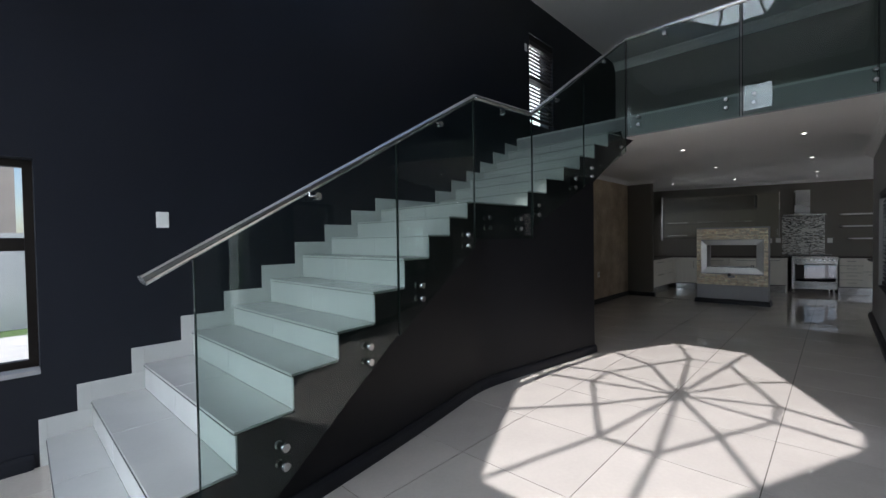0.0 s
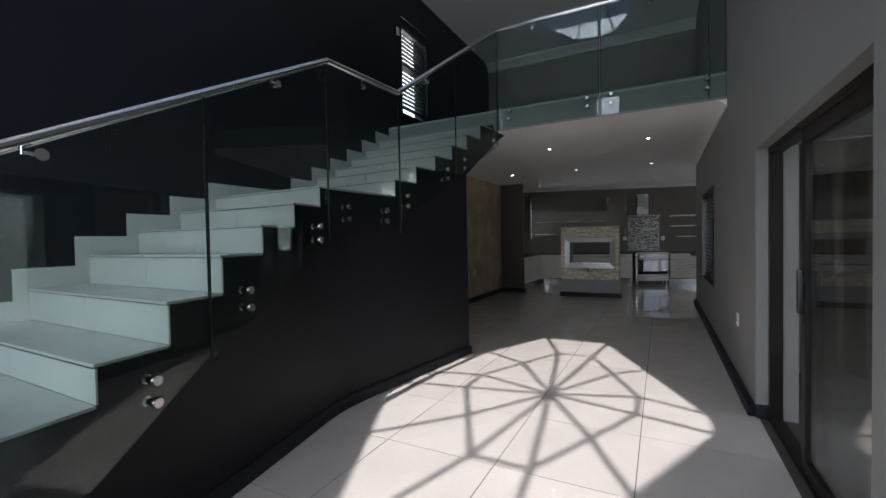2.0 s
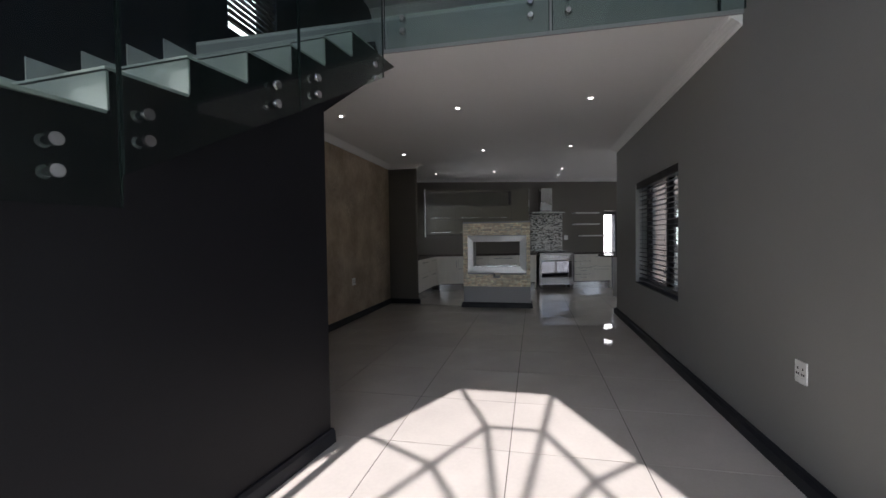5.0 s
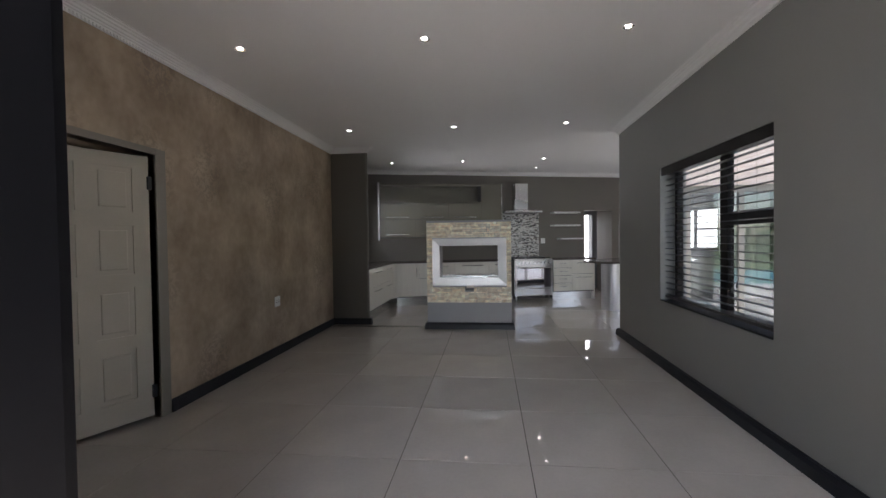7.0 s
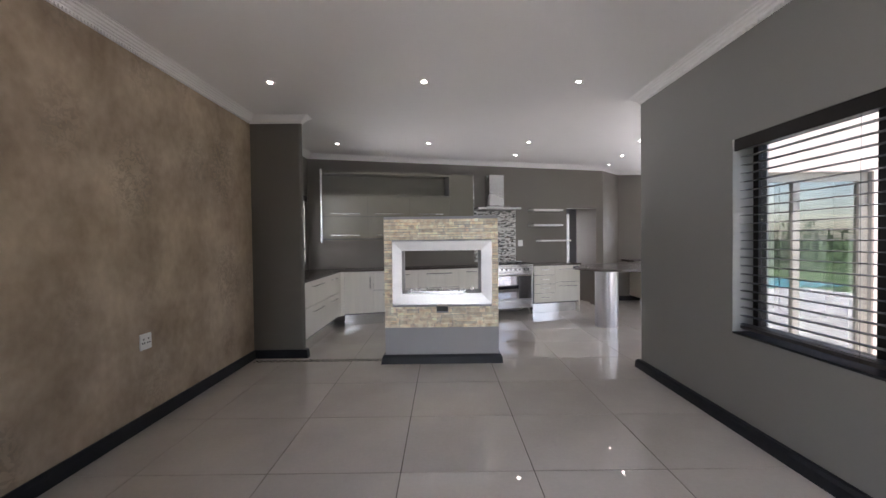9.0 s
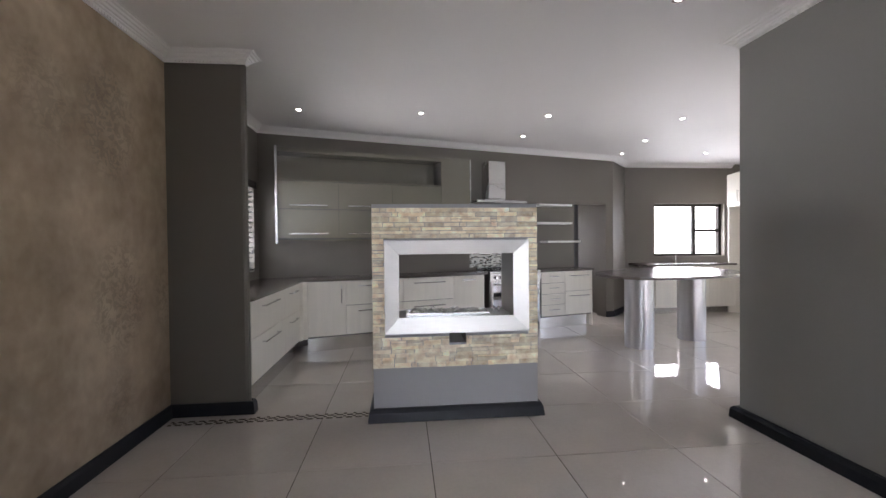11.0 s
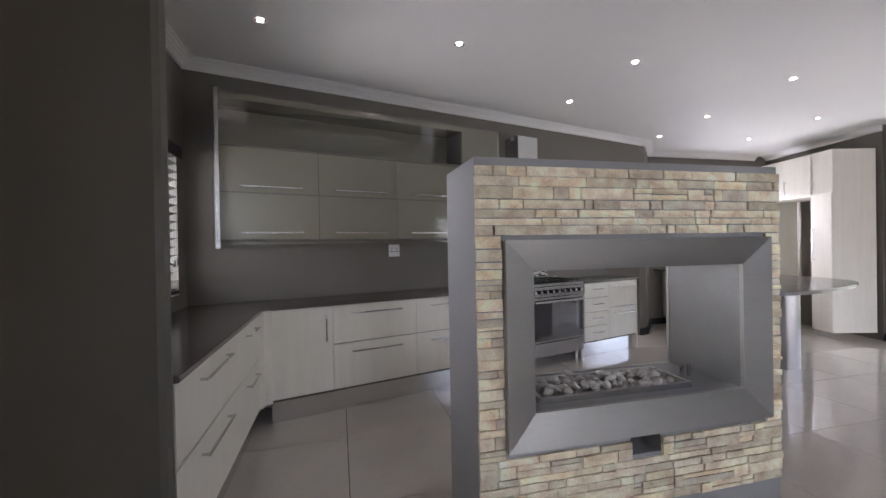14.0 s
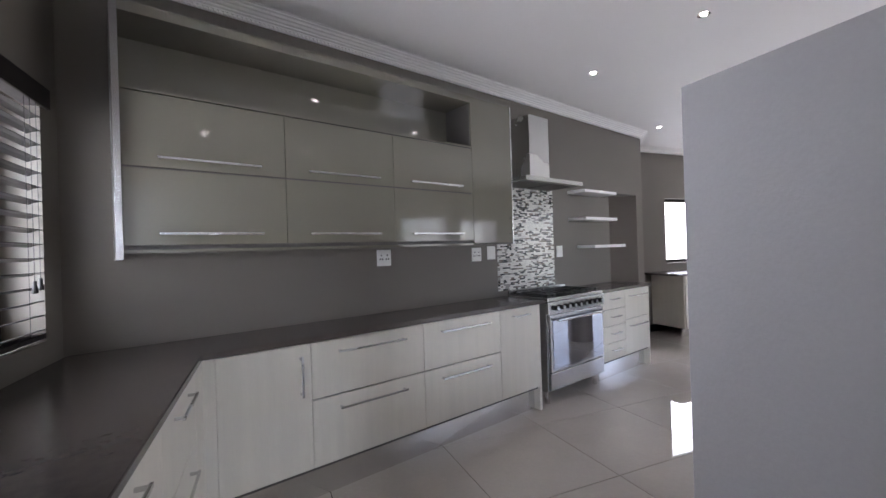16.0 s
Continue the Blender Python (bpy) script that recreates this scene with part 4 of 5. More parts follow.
def fireplace():
    s = thing("fireplace", (9.76, 1.88, 0), "see-through fireplace block clad in split sandstone with a steel surround", "fireplace")
    X0, X1, Y0, Y1, H = 9.775, 10.138, 1.25, 2.535, 1.66
    oy0, oy1, oz0, oz1 = 1.43, 2.35, 0.775, 1.29
    part("core", wall_with_holes("y", X0, X1 - X0, Y0, Y1, 0, H, [(oy0, oy1, oz0, oz1), (1.82, 1.95, 0.585, 0.665)]), M_PLASTER, s, "light grey plastered block")
    prof = [(0, -0.003), (0.045, -0.003), (0.035, 0.07), (0.02, 0.1), (0, 0.1)]
    part("skirting", sweep([(X1, Y0), (X1, Y1), (X0, Y1), (X0, Y0), (X1 - 0.001, Y0)][::-1], prof), M_SKIRT, s, "black painted skirting")
    # steel liner of the opening and its tray
    t = 0.012
    for q in ((oy0, oy0 + t, oz0, oz1), (oy1 - t, oy1, oz0, oz1), (oy0 + t, oy1 - t, oz1 - t, oz1), (oy0 + t, oy1 - t, oz0, oz0 + t)):
        part("liner_plate", boxed(X0 - 0.016, X1 + 0.016, *q), M_LINER, s, "dull steel liner")
    for x, sg in ((X0 - 0.012, -1), (X1 + 0.012, 1)):
        fy0, fy1, fz0, fz1 = 1.325, 2.442, 0.67, 1.38
        iy0, iy1, iz0, iz1 = 1.445, 2.335, 0.79, 1.275
        o = [(fy0, fz0), (fy1, fz0), (fy1, fz1), (fy0, fz1)]
        i = [(iy0, iz0), (iy1, iz0), (iy1, iz1), (iy0, iz1)]
        fr = part("surround", boxed(x - 0.004, x + 0.004, fy0, fy0 + 0.004, fz0, fz1), M_SURROUND, s, "brushed steel picture-frame surround")
        for k in range(4):
            bm = bmesh.new()
            q = [o[k], o[(k + 1) % 4], i[(k + 1) % 4], i[k]]
            outx, inx = x + sg * 0.026, x + sg * 0.007
            fvs = [bm.verts.new((outx if m < 2 else inx, a, b)) for m, (a, b) in enumerate(q)]
            bvs = [bm.verts.new((x - sg * 0.01, a, b)) for a, b in q]
            bm.faces.new(fvs)
            bm.faces.new(bvs[::-1])
            for m in range(4):
                bm.faces.new((fvs[m], bvs[m], bvs[(m + 1) % 4], fvs[(m + 1) % 4]))
            bmesh.ops.recalc_face_normals(bm, faces=list(bm.faces))
            part("surround_side", bm, M_SURROUND, fr)
    z = oz0 + t
    tr = bmesh.new()
    for a in ((9.83, 10.06, 1.62, 1.635), (9.83, 10.06, 2.265, 2.28), (9.83, 9.845, 1.635, 2.265), (10.045, 10.06, 1.635, 2.265)):
        box(tr, *a, z, z + 0.022)
    box(tr, 9.845, 10.045, 1.635, 2.265, z, z + 0.006)
    part("burner_tray", tr, M_STEEL, s)
    for y in (1.52, 1.555):
        part("gas_knob", tubed((9.95, y, z), (9.95, y, z + 0.05), 0.009, 10), M_CHROME, s)
    rng = random.Random(4)
    for k in range(96):
        x, y = rng.uniform(9.865, 10.025), rng.uniform(1.66, 2.24)
        r = rng.uniform(0.011, 0.018)
        bm = bmesh.new()
        bmesh.ops.create_icosphere(bm, subdivisions=2, radius=1)
        for v in bm.verts:
            nn = noise.noise(v.co * 1.2 + Vector((k, 0, 0)))
            v.co *= 1 + 0.18 * nn
        m = Matrix.Translation((x, y, z + 0.012 + r * (0.65 + (0.8 if k > 76 else 0)))) @ Euler((rng.uniform(-0.4, 0.4), rng.uniform(-0.4, 0.4), rng.uniform(0, 6))).to_matrix().to_4x4() @ Matrix.Diagonal((r * 1.3, r, r * 0.7, 1))
        bmesh.ops.transform(bm, matrix=m, verts=list(bm.verts))
        part("pebble", bm, M_PEBBLE, s, smooth=True)
    # split stone pieces: each one in front, the far face joined
    for x, sg, seed in ((X0, -1, 11), (X1, 1, 12)):
        rr = random.Random(seed)
        rest = bmesh.new()
        zz = 0.405
        while zz < 1.62:
            h = rr.choice((0.025, 0.03, 0.034, 0.038, 0.044))
            if zz + h > 1.63 or 1.63 - zz - h < 0.02:
                h = 1.632 - zz
            yy, last = (Y0 - 0.002, Y1) if sg < 0 else (Y0 + 0.02, Y1 - 0.022)
            while yy < last - 0.001:
                w = rr.choice((rr.uniform(0.035, 0.08), rr.uniform(0.08, 0.16), rr.uniform(0.12, 0.24)))
                if last - yy - w < 0.04:
                    w = last + 0.002 - yy
                spans = [(yy, yy + w)]
                if zz + h > 0.668 and zz < 1.382:
                    spans = [(a, b) for a, b in ((yy, min(yy + w, 1.325)), (max(yy, 2.442), yy + w)) if b - a > 0.012]
                elif zz + h > 0.59 and zz < 0.66:
                    spans = [(a, b) for a, b in ((yy, min(yy + w, 1.82)), (max(yy, 1.95), yy + w)) if b - a > 0.012]
                for a, b in spans:
                    cut = h * rr.uniform(0.35, 0.65)
                    bits = [(zz, zz + h)] if h < 0.037 or rr.random() < 0.6 else [(zz, zz + cut), (zz + cut, zz + h)]
                    for c, d in bits:
                        out = rr.uniform(0.0095, 0.0165) if sg < 0 else rr.uniform(0.004, 0.01)
                        bm = bmesh.new() if sg < 0 else rest
                        split_stone(bm, x, sg, a, b, c, d, out, rr, seed)
                        if sg < 0:
                            part("stone", bm, M_STONE, s)
                yy += w
            zz += h
        if sg > 0:
            tagged(part("stone_cladding", rest, M_STONE, s), kind="stuff")
        else:
            rest.free()


def split_stone(bm, x, sg, a, b, c, d, out, rr, seed):
    """One split-faced stone from a to b across and c to d up, with uneven edges and a tilted rough face."""
    g = rr.choice((0.0007, 0.0011, 0.0019))
    ny = max(2, int((b - a) / 0.025))
    lean, turn = rr.uniform(-0.0012, 0.0012), rr.uniform(-0.002, 0.002)
    grid = []
    for i in range(ny + 1):
        col = []
        for j in range(3):
            rim = i in (0, ny) or j in (0, 2)
            py, pz = a + g + (b - a - 2 * g) * i / ny, c + g + (d - c - 2 * g) * j / 2
            if j != 1:
                pz += rr.uniform(0, 0.0013) * (1 if j == 0 else -1)
            if i in (0, ny):
                py += rr.uniform(0, 0.0016) * (1 if i == 0 else -1)
            px = out - (rr.uniform(0.0, 0.002) if rim else 0) + lean * (j - 1) + turn * (2 * i / ny - 1) + 0.002 * noise.noise(Vector((py * 45, pz * 45, seed)))
            col.append(bm.verts.new((x + sg * max(px, 0.002), py, pz)))
        grid.append(col)
    fs = []
    for i in range(ny):
        for j in range(2):
            fs.append(bm.faces.new((grid[i][j], grid[i + 1][j], grid[i + 1][j + 1], grid[i][j + 1])))
    loop = [grid[i][0] for i in range(ny + 1)] + [grid[ny][1]] + [grid[i][2] for i in range(ny, -1, -1)] + [grid[0][1]]
    back = [bm.verts.new((x - sg * 0.001, v.co.y, v.co.z)) for v in loop]
    for i in range(len(loop)):
        j = (i + 1) % len(loop)
        fs.append(bm.faces.new((loop[i], loop[j], back[j], back[i])))
    bmesh.ops.recalc_face_normals(bm, faces=fs)


fireplace()

# ---- kitchen ----


def handle(parent, length, a, d, z, f, upright=False):
    """A square steel bar handle on two posts."""
    h = bmesh.new()
    if upright:
        box(h, a - 0.006, a + 0.006, d + 0.028, d + 0.038, z - length / 2, z + length / 2, f, 0.002)
        for q in (-1, 1):
            box(h, a - 0.005, a + 0.005, d - 0.001, d + 0.029, z + q * (length / 2 - 0.015) - 0.005, z + q * (length / 2 - 0.015) + 0.005, f)
    else:
        box(h, a - length / 2, a + length / 2, d + 0.028, d + 0.038, z - 0.006, z + 0.006, f, 0.002)
        for q in (-1, 1):
            c = a + q * (length / 2 - 0.015)
            box(h, c - 0.005, c + 0.005, d - 0.001, d + 0.029, z - 0.005, z + 0.005, f)
    return part("handle", h, M_STEEL, parent, "brushed steel bar handle")


def front(s, name, a0, a1, d, z0, z1, f, mat, hlen=0, hz=None, upright=False, ha=None):
    g = 0.0015
    p = part(name, boxed(a0 + g, a1 - g, d, d + 0.018, z0 + g, z1 - g, f, 0.0015), mat, s)
    if hlen:
        handle(p, hlen, (a0 + a1) / 2 if ha is None else ha, d + 0.018, hz if hz is not None else z1 - 0.06, f, upright)
    return p


def base_unit(name, a0, a1, f, label, rows, depth=0.56, hlen=0.4, columns=1, mat=None):
    s = thing(name, f((a0, 0, 0)), label, "cabinet", "kitchen base units")
    part("body", boxed(a0 + 0.001, a1 - 0.001, 0.02, depth, 0.18, 0.893, f), M_CARC, s)
    for i in range(columns):
        b0, b1 = a0 + (a1 - a0) * i / columns, a0 + (a1 - a0) * (i + 1) / columns
        for z0, z1 in rows:
            front(s, "drawer", b0, b1, depth, z0, z1, f, M_LAM, hlen, z1 - 0.07)
    part("kickboard", boxed(a0, a1, depth - 0.06, depth - 0.045, 0.002, 0.19, f), M_KICK, s, "brushed steel kickboard")
    return s


two = [(0.2, 0.57), (0.575, 0.89)]
c = base_unit("corner_cabinet", -0.01, 0.46, K, "cream woodgrain corner base unit with one door", [], 0.44)
front(c, "door", -0.01, 0.46, 0.44, 0.2, 0.89, K, M_LAM, 0.22, 0.72, True, 0.4)
base_unit("drawer_unit", 0.46, 1.225, K, "cream woodgrain base unit with two deep drawers", two, 0.44, hlen=0.46)
base_unit("drawer_unit", 1.225, 1.96, K, "cream woodgrain base unit with two deep drawers", two, 0.44, hlen=0.46)
c = base_unit("narrow_cabinet", 1.96, 2.42, K, "narrow cream woodgrain base unit beside the range cooker", [], 0.44)
front(c, "door", 1.96, 2.42, 0.44, 0.2, 0.89, K, M_LAM, 0.2, 0.83)
part("end_panel", boxed(2.42, 2.445, 0.0, 0.458, 0, 0.893, K), M_LAM, c)
four = [(0.2, 0.37), (0.375, 0.54), (0.545, 0.71), (0.715, 0.89)]
base_unit("drawer_unit", 3.44, 3.88, K, "cream woodgrain base unit with four drawers", four, 0.44, hlen=0.18)
c = base_unit("drawer_unit", 3.88, 4.4, K, "cream woodgrain base unit with two deep drawers", two, 0.44, hlen=0.38)
part("end_panel", boxed(4.4, 4.42, 0.0, 0.458, 0, 0.893, K), M_LAM, c)


def LW(p):
    """Along the kitchen's left wall: a is x, d out of the wall, z."""
    return (p[0], 4.15 - p[1], p[2])


base_unit("drawer_unit", 10.13, 11.12, LW, "cream woodgrain base unit with two deep drawers by the pier", two, 0.58, hlen=0.45)
c = base_unit("drawer_unit", 11.12, 11.77, LW, "narrow cream woodgrain base unit with two drawers", two, 0.58, hlen=0.3)
part("corner_post", prism([(11.772, 3.552), (11.85, 3.535), (11.878, 3.484), (11.9, 3.5), (11.9, 3.72), (11.772, 3.72)], 0.18, 0.893), M_LAM, c)

# worktops
q0 = (11.845, 3.53)
top1 = [(10.202, 4.148), (10.202, 3.76), (10.11, 3.56), (10.11, 3.53), q0, K((2.5, 0.48, 0))[:2], K((2.5, 0.003, 0))[:2], K((-0.56, 0.003, 0))[:2]]
solid("worktop", prism(top1, 0.895, 0.925, bevel=0.004), M_TOP, "dark brown engineered stone corner worktop", "worktop")
solid("worktop", prism([K((a, b, 0))[:2] for a, b in ((3.42, 0.003), (4.44, 0.003), (4.44, 0.48), (3.42, 0.48))], 0.895, 0.925, bevel=0.004), M_TOP, "dark brown engineered stone worktop beside the range", "worktop")


def upper_cabinets():
    f = K
    D = 0.302
    cols = [-0.34, 0.4, 1.12, 1.845]
    for i in range(3):
        s = thing("wall_cabinet", f((cols[i], 0, 1.42)), "olive gloss wall cabinet with two lift-up doors and an open shelf", "cabinet", "kitchen wall cabinets")
        part("body", boxed(cols[i], cols[i + 1], 0.004, D, 1.42, 2.165, f), M_CARC, s)
        part("shelf_back", boxed(cols[i], cols[i + 1], 0.004, 0.02, 2.165, 2.52, f), M_GLOSSCAB, s)
        part("shelf", boxed(cols[i], cols[i + 1], 0.02, D + 0.018, 2.165, 2.18, f), M_GLOSSCAB, s)
        part("top_panel", boxed(cols[i], cols[i + 1], 0.004, D + 0.02, 2.52, 2.57, f, 0.002), M_GLOSSCAB, s)
        front(s, "flap_door", cols[i], cols[i + 1], D, 1.44, 1.805, f, M_GLOSSCAB, 0.47, 1.495)
        front(s, "flap_door", cols[i], cols[i + 1], D, 1.81, 2.16, f, M_GLOSSCAB, 0.47, 1.855)
        part("light_strip", boxed(cols[i], cols[i + 1], D - 0.03, D + 0.016, 1.405, 1.42, f), M_GLOSSCAB, s)
        if i == 0:
            part("side_panel", boxed(-0.37, -0.34, 0.004, D + 0.04, 1.375, 2.58, f, 0.003), M_CARC, s)
            part("edge_strip", boxed(-0.37, -0.34, D + 0.04, D + 0.05, 1.375, 2.58, f, 0.002), M_OVEN, s)
    s = thing("tall_wall_cabinet", f((1.845, 0, 1.42)), "olive gloss wall cabinet with one tall door", "cabinet")
    part("body", boxed(1.845, 2.3, 0.004, D, 1.41, 2.57, f), M_CARC, s)
    front(s, "door", 1.845, 2.3, D, 1.42, 2.57, f, M_GLOSSCAB, 0.16, 1.56, True, 2.26)
    part("edge_strip", boxed(2.3, 2.312, 0.004, D + 0.018, 1.41, 2.57, f), M_STEEL, s)


upper_cabinets()


def cooker():
    f = K
    s = thing("range_cooker", f((2.52, 0, 0)), "wide stainless steel range cooker with a black glass oven door", "cooker")
    a0, a1, D = 2.53, 3.41, 0.46
    part("body", boxed(a0, a1, 0.03, D, 0.12, 0.9, f, 0.004), M_OVEN, s)
    part("hob", boxed(a0, a1, 0.03, D + 0.02, 0.9, 0.93, f, 0.006), M_OVEN, s)
    part("splash_rail", boxed(a0, a1, 0.03, 0.05, 0.93, 0.975, f, 0.003), M_OVEN, s)
    part("control_panel", boxed(a0, a1, D, D + 0.03, 0.79, 0.895, f, 0.006), M_OVEN, s)
    for i in range(9):
        a = a0 + 0.09 + i * (a1 - a0 - 0.18) / 8
        k = part("knob", tubed(f((a, D + 0.03, 0.842)), f((a, D + 0.062, 0.842)), 0.021, 16), M_BLACK, s, smooth=True)
        part("knob_cap", tubed(f((a, D + 0.062, 0.842)), f((a, D + 0.066, 0.842)), 0.016, 16), M_CHROME, k)
    dr = part("oven_door", boxed(a0 + 0.02, a1 - 0.02, D, D + 0.028, 0.29, 0.78, f, 0.005), M_OVEN, s)
    part("door_glass", boxed(a0 + 0.05, a1 - 0.05, D + 0.026, D + 0.033, 0.31, 0.755, f, 0.002), M_BLACKGLASS, dr)
    part("handle", tubed(f((a0 + 0.08, D + 0.07, 0.735)), f((a1 - 0.08, D + 0.07, 0.735)), 0.012, 12), M_CHROME, dr)
    for a in (a0 + 0.12, a1 - 0.12):
        part("handle_post", tubed(f((a, D + 0.02, 0.735)), f((a, D + 0.07, 0.735)), 0.009, 8), M_CHROME, dr)
    part("drawer", boxed(a0 + 0.02, a1 - 0.02, D, D + 0.024, 0.13, 0.28, f, 0.005), M_OVEN, s)
    for a in (a0 + 0.06, a1 - 0.06):
        for d in (0.1, D - 0.06):
            part("foot", tubed(f((a, d, 0)), f((a, d, 0.125)), 0.022, 12), M_CHROME, s)
    for i in range(3):
        c0 = a0 + 0.045 + i * 0.265
        gr = bmesh.new()
        for d in (0.1, 0.26, 0.43):
            box(gr, c0, c0 + 0.255, d - 0.006, d + 0.006, 0.945, 0.96, f)
        for a in (c0, c0 + 0.08, c0 + 0.16, c0 + 0.243):
            box(gr, a, a + 0.012, 0.09, 0.45, 0.942, 0.957, f)
        for a in (c0 + 0.01, c0 + 0.245):
            for d in (0.1, 0.43):
                box(gr, a - 0.006, a + 0.006, d - 0.006, d + 0.006, 0.93, 0.945, f)
        part("pan_support", gr, M_BLACK, s, "black cast iron pan support")
        for d in (0.18, 0.345):
            part("burner", tubed(f((c0 + 0.127, d, 0.929)), f((c0 + 0.127, d, 0.943)), 0.04, 18), M_BLACK, s)


cooker()


def hood():
    f = K
    s = thing("cooker_hood", f((2.35, 0, 1.95)), "stainless steel chimney cooker hood", "cooker hood")
    bm = bmesh.new()
    lo = [(2.36, 0.004), (3.2, 0.004), (3.2, 0.43), (2.36, 0.43)]
    hi = [(2.6, 0.004), (2.98, 0.004), (2.98, 0.26), (2.6, 0.26)]
    a = [bm.verts.new(f((u, d, 1.95))) for u, d in lo]
    b = [bm.verts.new(f((u, d, 1.985))) for u, d in lo]
    e = [bm.verts.new(f((u, d, 2.02))) for u, d in hi]
    bm.faces.new(a)
    bm.faces.new(e)
    for x, y in ((a, b), (b, e)):
        for i in range(4):
            bm.faces.new((x[i], x[(i + 1) % 4], y[(i + 1) % 4], y[i]))
    bmesh.ops.recalc_face_normals(bm, faces=list(bm.faces))
    part("canopy", bm, M_STEEL, s)
    part("chimney", boxed(2.65, 2.94, 0.004, 0.24, 2.02, 2.6, f, 0.003), M_STEEL, s)
    for u in (2.42, 2.8):
        part("grease_filter", boxed(u, u + 0.35, 0.06, 0.39, 1.945, 1.949, f), M_CARC, s)


hood()
for u0_, u1_, z in ((3.57, 4.22, 1.945), (3.57, 4.22, 1.65), (3.73, 4.39, 1.345)):
    solid("wall_shelf", boxed(u0_, u1_, 0.002, 0.22, z, z + 0.032, K, 0.003), M_PLASTIC, "white floating wall shelf beside the hood", "shelf", group="kitchen shelves")


def mosaic():
    bm = bmesh.new()
    rng = random.Random(7)
    u0m, u1m, z0m, z1m = 2.43, 3.29, 0.976, 1.96
    z = z0m
    while z < z1m - 0.004:
        u = u0m - rng.uniform(0, 0.04)
        while u < u1m:
            w = rng.choice((0.03, 0.045, 0.06))
            a, b = max(u, u0m), min(u + w - 0.002, u1m)
            if b - a > 0.006:
                vs = [bm.verts.new(K((q, d, h))) for d in (0.001, 0.008) for q, h in ((a, z), (b, z), (b, z + 0.0125), (a, z + 0.0125))]
                for q in ((4, 5, 6, 7), (0, 1, 5, 4), (1, 2, 6, 5), (2, 3, 7, 6), (3, 0, 4, 7)):
                    bm.faces.new([vs[k] for k in q])
            u += w
        z += 0.0145
    bmesh.ops.recalc_face_normals(bm, faces=list(bm.faces))
    m = bpy.data.materials.new("mosaic_glass_tiles")
    m.use_nodes = True
    n, lk = m.node_tree.nodes, m.node_tree.links
    g = n.new("ShaderNodeNewGeometry")
    r = n.new("ShaderNodeValToRGB")
    r.color_ramp.interpolation = "CONSTANT"
    el = r.color_ramp.elements
    el[0].color, el[0].position = (0.7, 0.69, 0.64, 1), 0
    el[1].color, el[1].position = (0.3, 0.29, 0.27, 1), 0.42
    for p, col in ((0.56, (0.62, 0.61, 0.57, 1)), (0.68, (0.02, 0.026, 0.024, 1)), (0.9, (0.16, 0.13, 0.1, 1))):
        x = el.new(p)
        x.color = col
    lk.new(g.outputs["Random Per Island"], r.inputs[0])
    b = n["Principled BSDF"]
    lk.new(r.outputs[0], b.inputs["Base Color"])
    b.inputs["Roughness"].default_value = 0.15
    bk = thing("mosaic_splashback", K((2.43, 0, 0.976)), "strip mosaic splashback in white, grey and dark brown", "splashback", kind="structure")
    part("grout_bed", boxed(u0m, u1m, -0.004, 0.003, z0m, z1m, K), M_PLASTER, bk)
    tagged(part("mosaic_tiles", bm, m, bk), kind="stuff")


mosaic()


def island():
    s = thing("island_table", (11.8, -1.2, 0), "curved dark stone breakfast table on two round steel columns", "table")
    pts = []
    c0 = [(11.33, -0.4), (12.15, -0.35), (13.0, -1.5), (13.0, -2.35), (11.72, -2.3), (11.2, -1.1)]
    n = len(c0)
    for i in range(n):
        p0, p1, p2, p3 = (Vector(c0[(i + k - 1) % n]) for k in range(4))
        for t in (0, 0.2, 0.4, 0.6, 0.8):
            q = 0.5 * ((2 * p1) + (p2 - p0) * t + (2 * p0 - 5 * p1 + 4 * p2 - p3) * t * t + (3 * p1 - p0 - 3 * p2 + p3) * t ** 3)
            pts.append((q.x, q.y))
    part("tabletop", prism(pts, 0.895, 0.928, bevel=0.004), M_TOP, s)
    for x, y in ((11.68, -0.72), (12.0, -1.67)):
        part("column_leg", tubed((x, y, 0.0), (x, y, 0.895), 0.175, 40), M_BRUSHED, s, "brushed steel tube leg", smooth=True)


island()


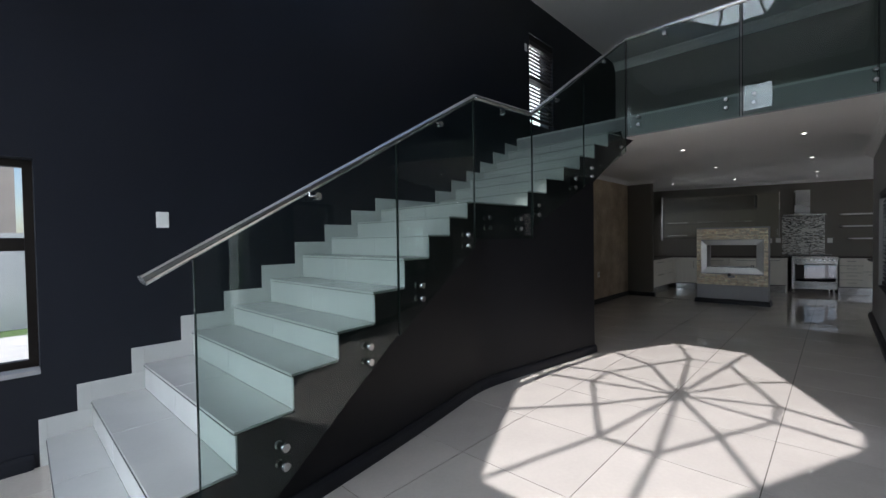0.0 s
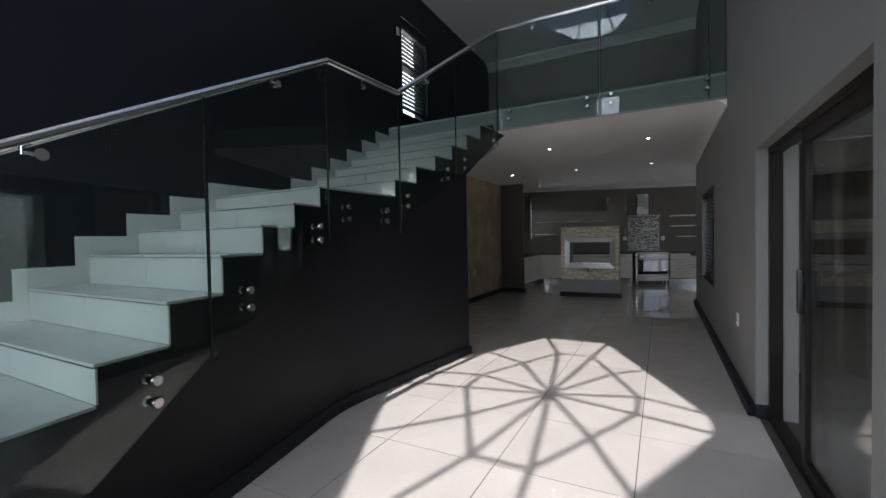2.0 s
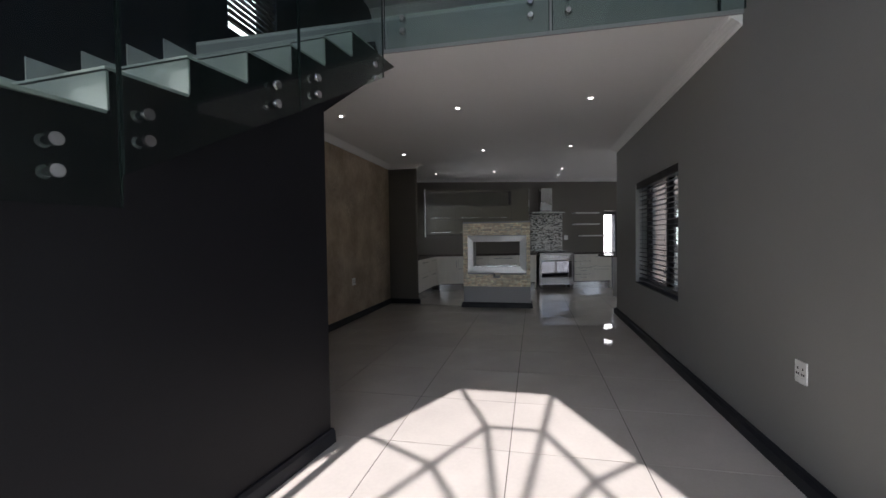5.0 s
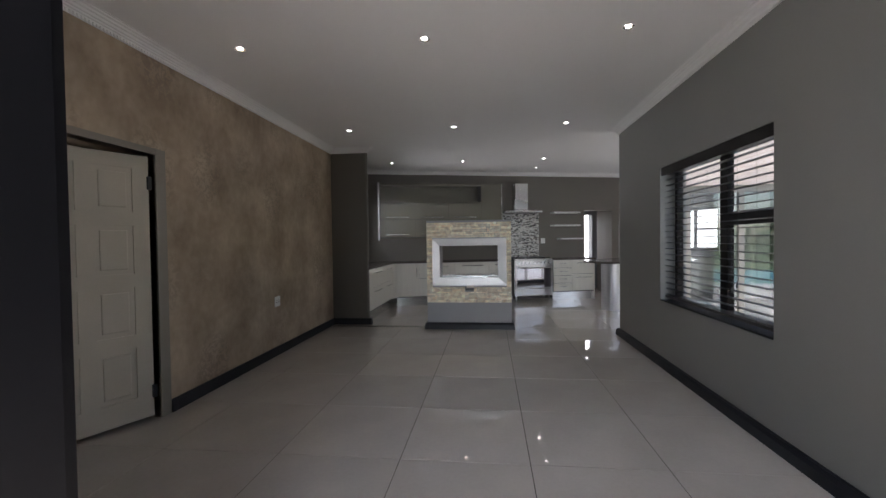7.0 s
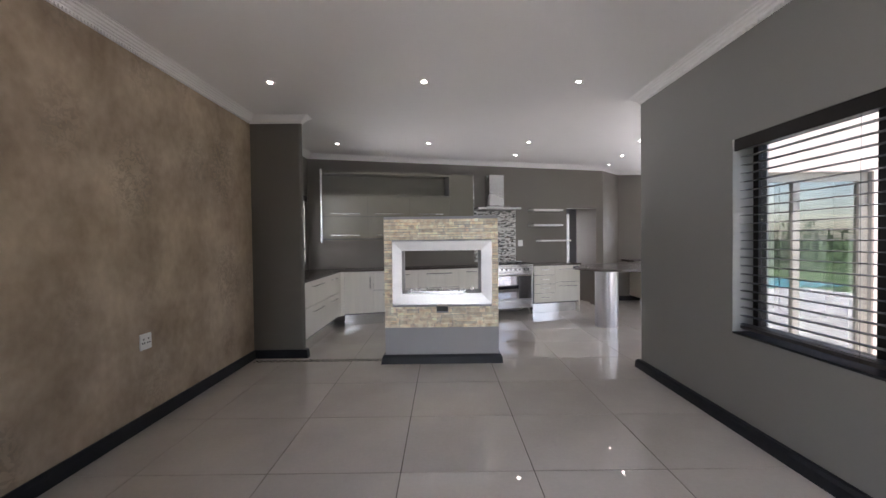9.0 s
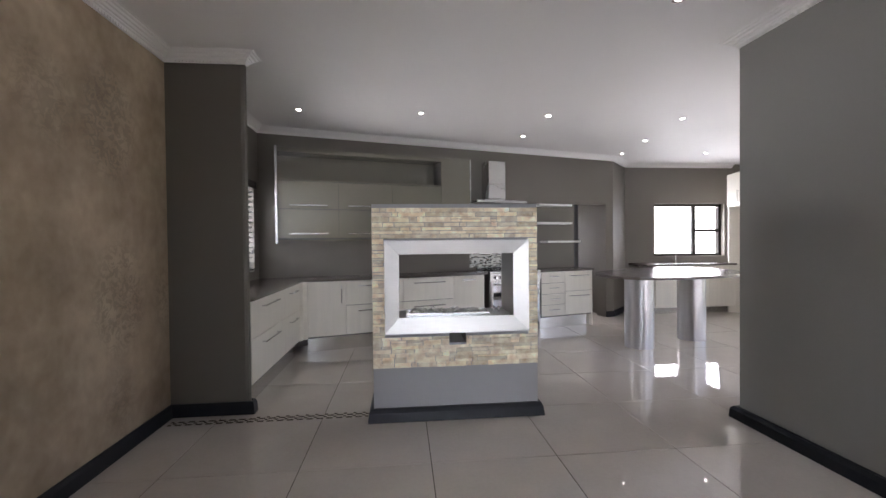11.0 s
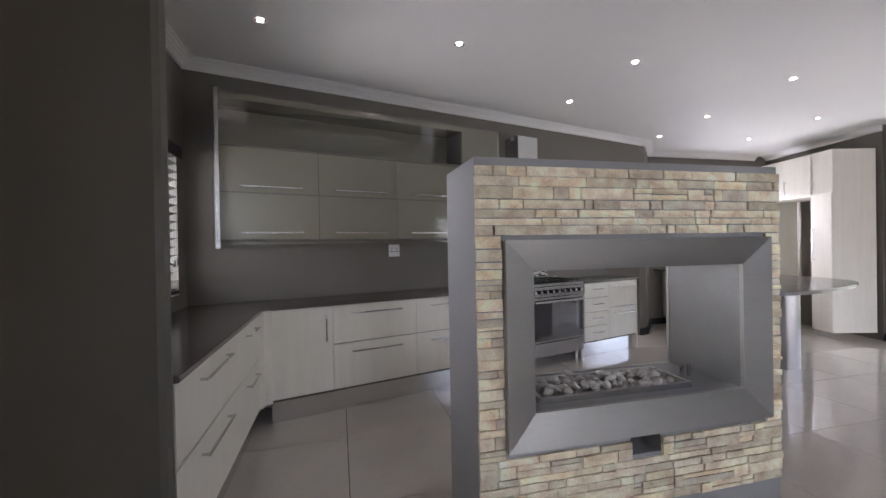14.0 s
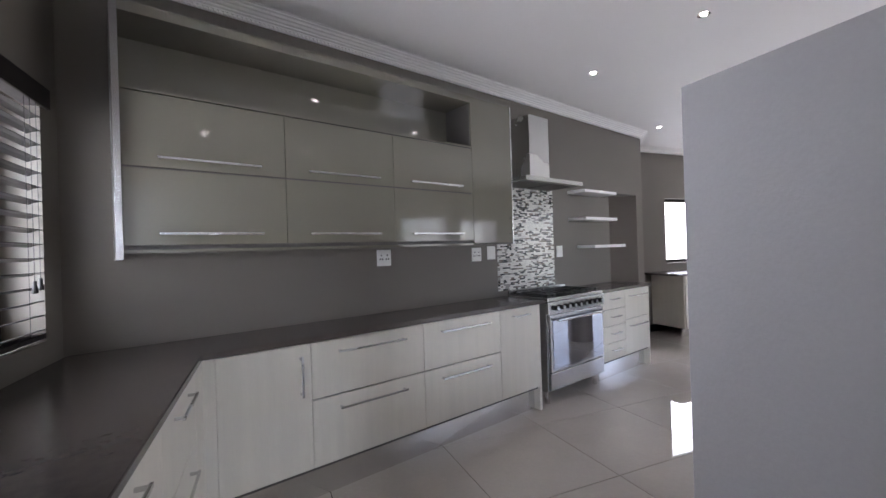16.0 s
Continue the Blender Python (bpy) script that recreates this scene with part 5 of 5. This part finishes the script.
def tall_units():
    f = R
    s = thing("tall_cabinet", f((0, 0, 0)), "tall cream woodgrain larder cabinet beside the fridge gap", "cabinet")

    def G(p):
        return R((p[0], -p[1], p[2]))

    part("body", boxed(0.0, 0.32, 0.0, 0.58, 0.1, 2.58, f, 0.003), M_LAM, s)
    part("kickboard", boxed(0.02, 0.32, 0.05, 0.07, 0.002, 0.1, f), M_KICK, s)
    front(s, "door", 0.0, 0.32, 0.001, 0.12, 2.0, G, M_LAM, 0.45, 1.3, True, 0.27)
    s2 = thing("fridge_cabinet", f((0.32, 0, 2.0)), "cream woodgrain overhead cabinet with two doors above the empty fridge gap", "cabinet")
    part("body", boxed(0.32, 1.28, 0.0, 0.58, 1.98, 2.58, f, 0.003), M_LAM, s2)
    for a0, a1, h in ((0.32, 0.8, 0.74), (0.8, 1.28, 0.86)):
        front(s2, "door", a0, a1, 0.001, 2.0, 2.57, G, M_LAM, 0.2, 2.15, True, h)
    part("side_panel", boxed(1.26, 1.28, 0.0, 0.58, 0.0, 1.98, f), M_LAM, s2)
    s3 = thing("sink_cabinet", (14.4, -3.0, 0), "cream woodgrain sink base unit under the window", "cabinet")
    part("body", boxed(13.86, 14.41, -3.9, -2.3, 0.12, 0.893), M_LAM, s3)
    for a in (-3.9, -3.37, -2.84):
        part("door", boxed(13.84, 13.858, a + 0.003, a + 0.527, 0.14, 0.885, bevel=0.0015), M_LAM, s3)
    part("kickboard", boxed(13.9, 13.92, -3.9, -2.3, 0.002, 0.13), M_KICK, s3)
    solid("worktop", boxed(13.81, 14.415, -3.9, -2.12, 0.895, 0.925, bevel=0.004), M_TOP, "dark brown stone worktop with the sink", "worktop")
    t = thing("tap", (14.2, -2.95, 0.925), "tall chrome swan-neck kitchen tap", "tap")
    part("stem", tubed((14.2, -2.95, 0.925), (14.2, -2.95, 1.16), 0.012, 12), M_CHROME, t)
    prev = None
    for i in range(9):
        a = math.pi * i / 8
        p = (14.2 - 0.07 + 0.07 * math.cos(a), -2.95, 1.16 + 0.07 * math.sin(a))
        if prev:
            part("spout", tubed(prev, p, 0.011, 10), M_CHROME, t)
        prev = p
    part("lever", tubed((14.2, -2.95, 0.97), (14.2, -2.87, 1.0), 0.007, 8), M_CHROME, t)


tall_units()
plate("socket", None, 0.1, 0.12, lambda p: R((0.62 + p[0], 0.62 - p[1], 1.2 + p[2])), "white socket in the fridge gap", "socket")

# ---- outdoors ----


def foliage(name, x0, x1, y0, y1, h, label, seed, count=700):
    rng = random.Random(seed)
    bm = bmesh.new()
    for i in range(count):
        x, y = rng.uniform(x0, x1), rng.uniform(y0, y1)
        z = rng.uniform(0.0, h) * (0.6 + 0.4 * noise.noise(Vector((x * 0.7, y * 0.7, seed))))
        r = rng.uniform(0.06, 0.2)
        m = Matrix.Translation((x, y, z)) @ Euler((rng.uniform(0, 6), rng.uniform(0, 6), rng.uniform(0, 6))).to_matrix().to_4x4()
        vs = [bm.verts.new(m @ Vector(p)) for p in ((-r, 0, 0), (0, -r * 0.4, 0.02), (r, 0, 0), (0, r * 0.4, 0.02))]
        bm.faces.new(vs)
    solid(name, bm, M_LEAF, label, "plants", "stuff")


foliage("hedge", 0, 16, -15.5, -13.5, 2.6, "green garden shrubs beyond the pool", 3, 2600)
foliage("hedge", -9, -5.5, -17, -6.5, 3.0, "green garden shrubs beside the pool", 9, 2600)
foliage("hedge", -14, -10, -4, 6, 2.2, "green garden shrubs before the entrance", 5, 1500)
structure("water", boxed(-4.5, 1.2, -10.5, -5.7, -0.12, -0.1), M_WATER, "turquoise pool water", "pool")


structure("boundary_wall", boxed(-12, 4.5, 11.8, 12.0, -0.12, 1.75), M_BOUND, "pale grey boundary wall", "wall")
structure("neighbour_wall", boxed(-12, -0.75, 14.0, 14.4, -0.12, 6.0), M_PEACH, "peach rendered neighbouring house", "wall")
structure("boundary_wall", boxed(-15.2, -15.0, -10, 10, -0.12, 2.2), M_BOUND, "pale boundary wall before the entrance", "wall")

# overexposed daylight seen through the small windows
M_DAY = glow("bright_daylight", (1.0, 0.98, 0.96), 2.6)
M_HAZE = glow("bright_sky", (0.86, 0.93, 1.0), 6.0)
structure("backdrop", boxed(-16.2, -16.0, -9, 13, 4, 14), M_HAZE, "overexposed bright sky before the entrance", "backdrop")
structure("backdrop", boxed(4.6, 18.0, 7.4, 7.45, 3.2, 11.0), M_DAY, "overexposed bright sky outside the gallery window", "backdrop")
structure("backdrop", boxed(9.6, 13.6, 7.0, 7.05, -0.1, 4.0), M_DAY, "overexposed daylight outside the kitchen window", "backdrop")
structure("backdrop", boxed(17.2, 17.25, -7.0, 1.0, -0.1, 4.0), M_DAY, "overexposed daylight outside the sink window", "backdrop")

# ---- mosaic strip and floor tiles ----
sq = bpy.data.meshes.new("mosaic_square")
bmq = bmesh.new()
box(bmq, -0.0118, 0.0118, -0.0118, 0.0118, -0.002, 0.0015)
bmq.to_mesh(sq)
bmq.free()
sq_mats = [material("mosaic_brown", (0.09, 0.075, 0.06), 0.25, var=0.2), material("mosaic_cream", (0.5, 0.46, 0.4), 0.2, var=0.1)]
sqs = []
for m in sq_mats:
    q = sq.copy()
    q.materials.append(m)
    sqs.append(q)
for j in range(4):
    for i in range(60):
        y = 2.6 + 0.025 * i
        if y > 4.12 or (y > 3.46 and j > 2):
            continue
        o = new("mosaic_tile", sqs[(i + j + (i // 3) % 2) % 2])
        o.location = (9.885 + 0.0255 * j, y, 0.0)
        o.parent = floor

TX, TY, TS = 9.12, 0.54, 0.8


def tile_mesh(w, d):
    b = bmesh.new()
    g = 0.0028
    box(b, g, w - g, g, d - g, -0.003, 0.0)
    me = mesh_of("floor_tile", b, M_TILE)
    return me


full = tile_mesh(TS, TS)
rows = []
for i in range(-18, 9):
    for j in range(-6, 6):
        x, y = TX + i * TS, TY + j * TS
        if x < -4.6 or x > 15.6 or y < -4.3 or y > 4.0:
            continue
        if y < -0.3 and x < 8.9:
            continue
        o = new("floor_tile", full)
        o.location = (x, y, 0)
        o.parent = floor
